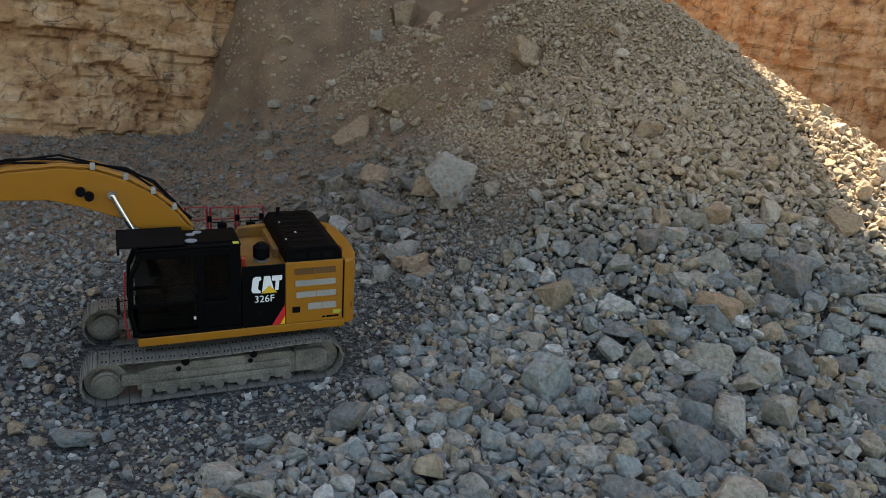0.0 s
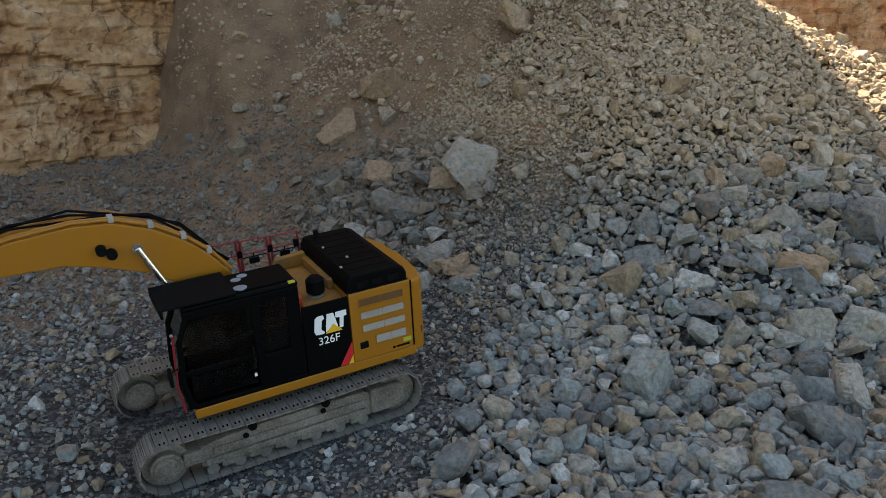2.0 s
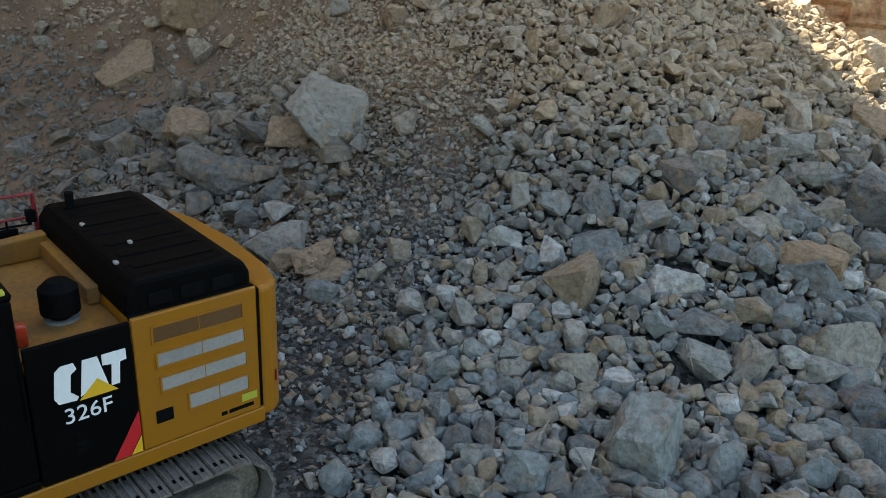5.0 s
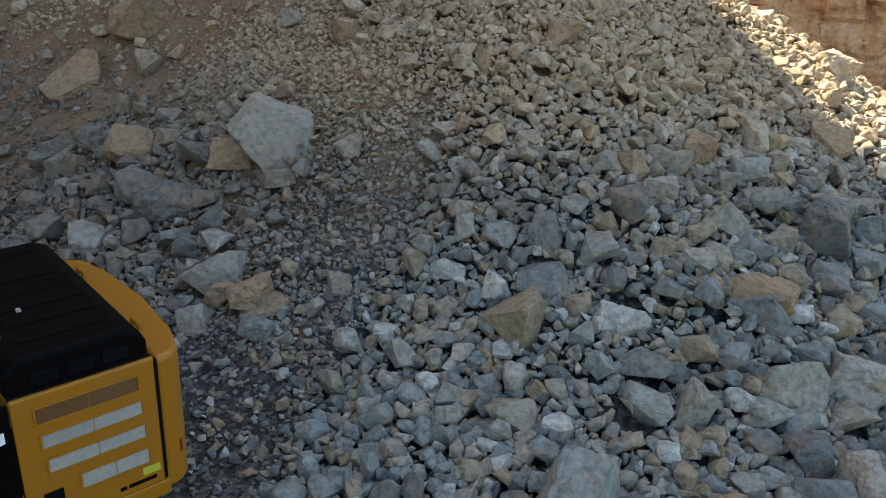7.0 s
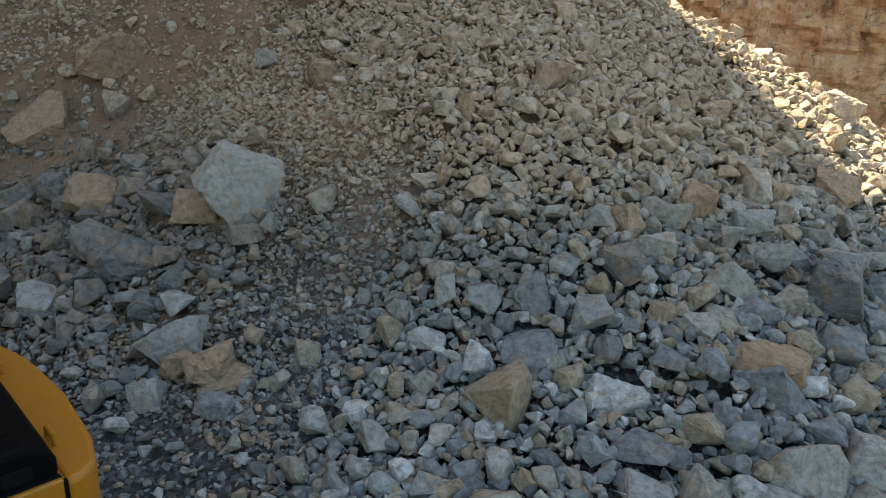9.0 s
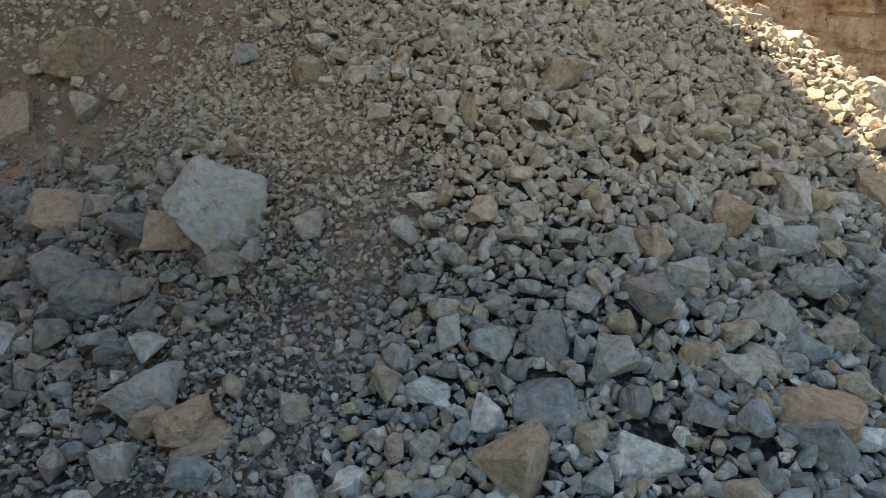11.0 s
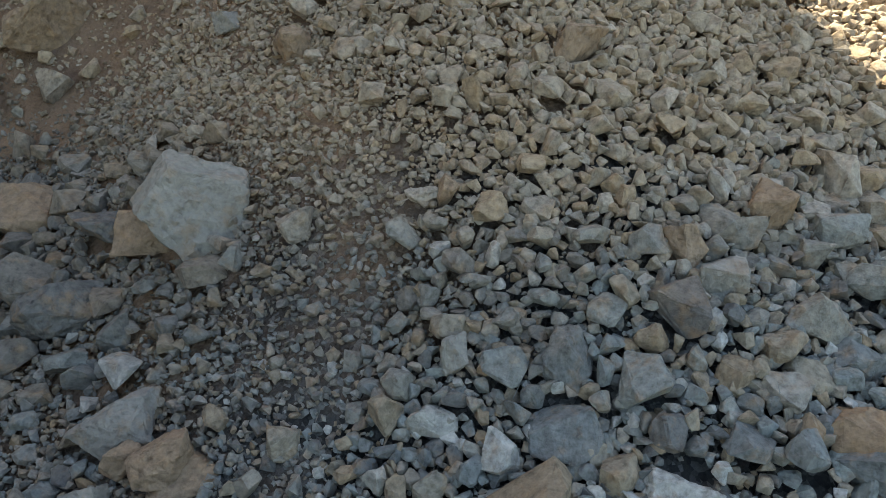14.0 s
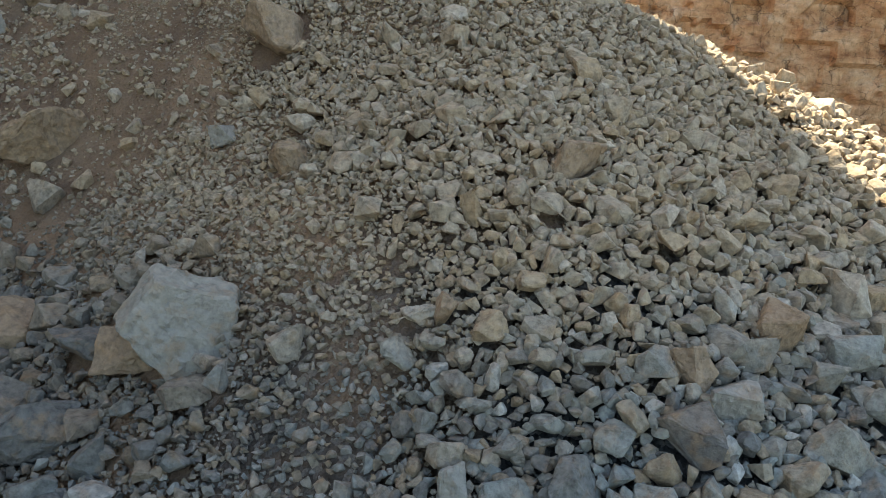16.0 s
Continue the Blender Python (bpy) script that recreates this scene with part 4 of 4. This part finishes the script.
number_mesh.materials.clear()
number_mesh.materials.append(WHITE)
number = new("model_number", number_mesh)
number.parent = flank
number.matrix_local = pose(0.60, Y - 0.002, 1.755, 90, 0, 0)
tagged(number, "white model number")

bm = bmesh.new()
box(bm, (1.225, NEAR, 1.22), (2.40, NEAR + 0.05, 2.54), 0.015)
bay = part("engine_door", bm, YELLOW, digger, "yellow engine door with mesh grilles")
for x0, x1, z0, z1 in ((1.40, 2.24, 2.27, 2.41), (1.42, 2.25, 2.02, 2.15), (1.44, 2.26, 1.77, 1.90), (1.68, 2.27, 1.49, 1.64)):
    bm = bmesh.new()
    box(bm, (x0, NEAR - 0.004, z0), (x1, NEAR + 0.01, z1), 0.003)
    part("grille", bm, BROWN_MESH if z0 > 2.2 else GRILLE, bay, "open brown mesh grille" if z0 > 2.2 else "dusty grey mesh grille")
    bm = bmesh.new()
    box(bm, (x0 - 0.02, NEAR - 0.012, z0 - 0.02), (x1 + 0.02, NEAR + 0.0, z0), 0.003)
    box(bm, (x0 - 0.02, NEAR - 0.012, z1), (x1 + 0.02, NEAR + 0.0, z1 + 0.02), 0.003)
    box(bm, (x0 - 0.02, NEAR - 0.012, z0), (x0, NEAR + 0.0, z1), 0.003)
    box(bm, (x1, NEAR - 0.012, z0), (x1 + 0.02, NEAR + 0.0, z1), 0.003)
    box(bm, ((x0 + x1) / 2 - 0.003, NEAR - 0.007, z0), ((x0 + x1) / 2 + 0.003, NEAR, z1), 0)
    part("grille_frame", bm, YELLOW, bay)
bm = bmesh.new()
box(bm, (1.36, NEAR - 0.01, 1.45), (1.52, NEAR + 0.01, 1.58), 0.008)
part("door_lock", bm, MATT, bay, "black door lock")
bm = bmesh.new()
box(bm, (2.20, NEAR - 0.005, 1.36), (2.36, NEAR + 0.01, 1.44), 0)
part("warning_sticker", bm, LIME, bay, "yellow-green warning sticker")
for x0, w in ((1.98, 0.06), (2.06, 0.26)):
    bm = bmesh.new()
    box(bm, (x0, NEAR - 0.004, 1.285), (x0 + w, NEAR + 0.01, 1.325), 0)
    part("dealer_marking", bm, MATT, bay, "dark dealer marking")

# black strip standing in for the shade in the gap behind the engine door
bm = bmesh.new()
box(bm, (2.396, NEAR - 0.003, 1.24), (2.424, NEAR + 0.04, 2.52), 0)
part("gap_shade_strip", bm, MATT, digger, "black strip painted as the shaded gap before the counterweight")

# counterweight, rounded in plan
bm = bmesh.new()
plan = [(2.41, NEAR), (2.56, NEAR + 0.01), (2.68, NEAR + 0.12), (2.78, -0.8), (2.84, 0.0), (2.78, 0.8), (2.68, -NEAR - 0.12), (2.56, -NEAR - 0.01), (2.41, -NEAR)]
lower = [bm.verts.new((px_, py_, 1.10)) for px_, py_ in plan]
f = bm.faces.new(lower)
up = bmesh.ops.extrude_face_region(bm, geom=[f])
bmesh.ops.translate(bm, vec=(0, 0, 1.42), verts=[v for v in up["geom"] if isinstance(v, bmesh.types.BMVert)])
bmesh.ops.recalc_face_normals(bm, faces=bm.faces[:])
bmesh.ops.bevel(bm, geom=[e for e in bm.edges if e.calc_face_angle(0) > 0.2], offset=0.05, segments=3, affect="EDGES", profile=0.5)
weight = part("counterweight", bm, YELLOW, digger, "rounded yellow counterweight")
for yy in (-0.7, 0.7):
    bm = bmesh.new()
    tube(bm, [(2.50, yy - 0.08, 2.5), (2.50, yy - 0.08, 2.60), (2.50, yy + 0.08, 2.60), (2.50, yy + 0.08, 2.5)], 0.025, 8)
    part("lifting_eye", bm, YELLOW, weight)
for zz, h in ((1.45, 0.12),):
    bm = bmesh.new()
    box(bm, (2.585, NEAR + 0.02, zz), (2.60, NEAR + 0.06, zz + h), 0)
    part("reflector", bm, RED, weight, "red reflector")

# deck, hood and fittings on top
bm = bmesh.new()
box(bm, (0.37, NEAR + 0.02, 2.30), (1.24, 0.95, 2.40), 0.015)
box(bm, (0.40, NEAR + 0.06, 1.2), (1.22, 0.9, 2.3), 0)
box(bm, (1.12, -0.55, 2.40), (1.24, 0.95, 2.58), 0.02)
part("deck", bm, DECK_YELLOW, digger, "dirty yellow service deck")
bm = bmesh.new()
prism(bm, [(0.50, 2.40), (0.62, 2.62), (1.20, 2.66), (1.20, 2.40)], 0.80, 0.96, 0.02)
part("deck_box", bm, DECK_YELLOW, digger)
bm = bmesh.new()
box(bm, (1.24, NEAR + 0.05, 2.46), (2.42, -NEAR - 0.05, 2.50), 0)
box(bm, (1.24, NEAR + 0.06, 1.2), (2.42, -NEAR - 0.03, 2.46), 0)
part("engine_bay", bm, YELLOW, digger)
bm = bmesh.new()
prism(bm, [(1.22, 2.50), (1.24, 2.72), (1.32, 2.84), (2.20, 2.84), (2.34, 2.78), (2.40, 2.66), (2.40, 2.50)], NEAR + 0.09, -NEAR - 0.09, 0.045)
hood = part("engine_hood", bm, BLACK, digger, "black engine hood with ribs")
for k in range(7):
    bm = bmesh.new()
    yy = -0.95 + k * 0.31
    box(bm, (1.42, yy, 2.838), (2.16, yy + 0.12, 2.852), 0.006)
    part("hood_rib", bm, BLACK, hood)
for k in range(3):
    bm = bmesh.new()
    box(bm, (1.42 + k * 0.29, NEAR + 0.075, 2.57), (1.64 + k * 0.29, NEAR + 0.095, 2.70), 0.012)
    part("hood_vent", bm, MATT, hood)
for hx_, hy_ in ((1.42, 0.35), (1.62, -0.35), (1.34, -0.75)):
    bm = bmesh.new()
    box(bm, (hx_ - 0.02, hy_ - 0.03, 2.835), (hx_ + 0.02, hy_ + 0.03, 2.862), 0.006)
    part("hood_catch", bm, GRILLE, hood, "small pale hood catch")
bm = bmesh.new()
box(bm, (1.23, NEAR + 0.045, 2.49), (2.40, NEAR + 0.10, 2.545), 0.012)
part("hood_lip", bm, MATT, hood)
for k in range(11):
    bm = bmesh.new()
    yy = -1.08 + k * 0.21
    rod(bm, (1.36, yy, 2.838), (2.18, yy, 2.838), 0.009, 6)
    part("hood_bead", bm, BLACK, hood)
bm = bmesh.new()
rod(bm, (1.5, 0.95, 2.8), (1.5, 0.95, 3.0), 0.045, 12)
part("exhaust_stub", bm, MATT, digger)
bm = bmesh.new()
rod(bm, (0.86, -0.66, 2.40), (0.86, -0.66, 2.48), 0.09, 18)
rod(bm, (0.86, -0.66, 2.48), (0.86, -0.66, 2.70), 0.165, 22)
rod(bm, (0.86, -0.66, 2.70), (0.86, -0.66, 2.77), 0.165, 22, 0.09)
cleaner = part("air_precleaner", bm, MATT, digger, "black mushroom air pre-cleaner")
bm = bmesh.new()
rod(bm, (0.86, -0.66, 2.40), (0.86, -0.66, 2.425), 0.15, 24)
part("base_ring", bm, GRILLE, cleaner, "pale dusty base ring")
bm = bmesh.new()
box(bm, (0.40, -1.02, 2.40), (0.50, -0.92, 2.60), 0.02)
part("beacon", bm, ORANGE, digger, "red-orange lamp lens behind the cab")
bm = bmesh.new()
box(bm, (-1.0, 0.55, 1.19), (1.2, -NEAR - 0.01, 2.05), 0.04)
box(bm, (-0.2, 0.55, 2.05), (1.2, -NEAR - 0.01, 2.22), 0.03)
part("tank", bm, YELLOW, digger, "yellow fuel and hydraulic tanks")
R = 1.33
for pts in ([(-0.66, R, 2.05), (-0.42, R, 2.97), (0.02, R, 2.97), (0.04, R, 2.2)],
            [(0.10, R, 2.2), (0.10, R, 2.95), (0.62, R, 2.95), (0.64, R, 2.2)],
            [(0.70, R, 2.2), (0.70, R, 2.93), (1.24, R, 2.93), (1.26, R, 2.2)]):
    bm = bmesh.new()
    tube(bm, pts, 0.028, 8)
    mid_z = 2.68
    rod(bm, (pts[1][0] - 0.04, R, mid_z), (pts[2][0], R, mid_z), 0.016, 8)
    part("handrail", bm, RED, digger, "dark red tubular handrail")
for hx in (0.07, 0.67, 1.2):
    bm = bmesh.new()
    box(bm, (hx - 0.05, R - 0.04, 2.62), (hx + 0.05, R + 0.04, 2.76), 0.015)
    part("rail_clamp", bm, MATT, digger)

for mx in (0.34, 0.96):
    bm = bmesh.new()
    box(bm, (mx - 0.1, R - 0.03, 2.46), (mx + 0.1, R + 0.03, 2.58), 0.02)
    rod(bm, (mx, R, 2.58), (mx, R, 2.68), 0.012, 6)
    rod(bm, (mx - 0.24, R, 2.60), (mx + 0.24, R, 2.60), 0.012, 6)
    part("rail_mirror", bm, MATT, digger, "black mirror on the handrail")

# boom
B0, B1 = -0.12, 0.48
bm = bmesh.new()
top = [(-0.05, 1.75), (-0.20, 2.3), (-0.52, 2.95), (-0.86, 3.33), (-1.26, 3.64), (-1.76, 3.90), (-2.35, 4.07), (-2.95, 4.08), (-3.8, 3.95), (-5.2, 3.55)]
under = [(-5.25, 3.30), (-3.9, 3.42), (-3.1, 3.46), (-2.54, 3.35), (-1.83, 3.14), (-1.27, 2.79), (-0.80, 2.25), (-0.42, 1.65)]
prism(bm, top + under, B0, B1, 0.02)
boom = part("boom", bm, YELLOW, digger, "curved yellow boom")
boom.matrix_local = pose(-0.2, 0, 1.8, 0, 4.5, 0) @ pose(0.2, 0, -1.8)
bm = bmesh.new()
rod(bm, (-2.01, B0 - 0.09, 3.62), (-2.01, B1 + 0.09, 3.62), 0.085, 18)
part("boom_pin", bm, CHROME, boom)
for px_, pz_ in ((-2.55, 3.66), (-2.40, 3.58)):
    bm = bmesh.new()
    rod(bm, (px_, B0 - 0.12, pz_), (px_, B0, pz_), 0.085, 16)
    part("boom_lamp", bm, MATT, boom, "black round work lamp")
bm = bmesh.new()
rod(bm, (-2.01, B0 - 0.06, 3.62), (-1.42, B0 - 0.06, 2.55), 0.055, 16)
part("cylinder_rod", bm, CHROME, boom, "bright chromed cylinder rod")
bm = bmesh.new()
rod(bm, (-1.46, B0 - 0.06, 2.62), (-0.85, B0 - 0.06, 1.45), 0.10, 16)
part("cylinder_barrel", bm, BLACK, boom)
for k, (yy, lift, rad, mat_) in enumerate(((-0.08, 0.05, 0.024, YELLOW), (0.0, 0.06, 0.024, YELLOW), (0.09, 0.10, 0.022, MATT), (0.17, 0.12, 0.022, MATT), (0.26, 0.11, 0.022, MATT), (0.36, 0.06, 0.024, YELLOW))):
    bm = bmesh.new()
    run_ = [(px_ + 0.02, yy, pz_ + lift + (0.07 * math.sin(1.9 * i + k) if mat_ is MATT else 0)) for i, (px_, pz_) in enumerate(top[2:])]
    tube(bm, run_, rad, 8)
    part("hydraulic_line", bm, mat_, boom, "hydraulic hose" if mat_ is MATT else "yellow hydraulic pipe")
for i in (3, 4, 5, 6):
    px_, pz_ = top[i]
    bm = bmesh.new()
    box(bm, (px_ - 0.045, B0 - 0.005, pz_ + 0.01), (px_ + 0.045, B0 + 0.2, pz_ + 0.105), 0.01)
    part("pipe_clamp", bm, GRILLE, boom, "pale pipe clamp")
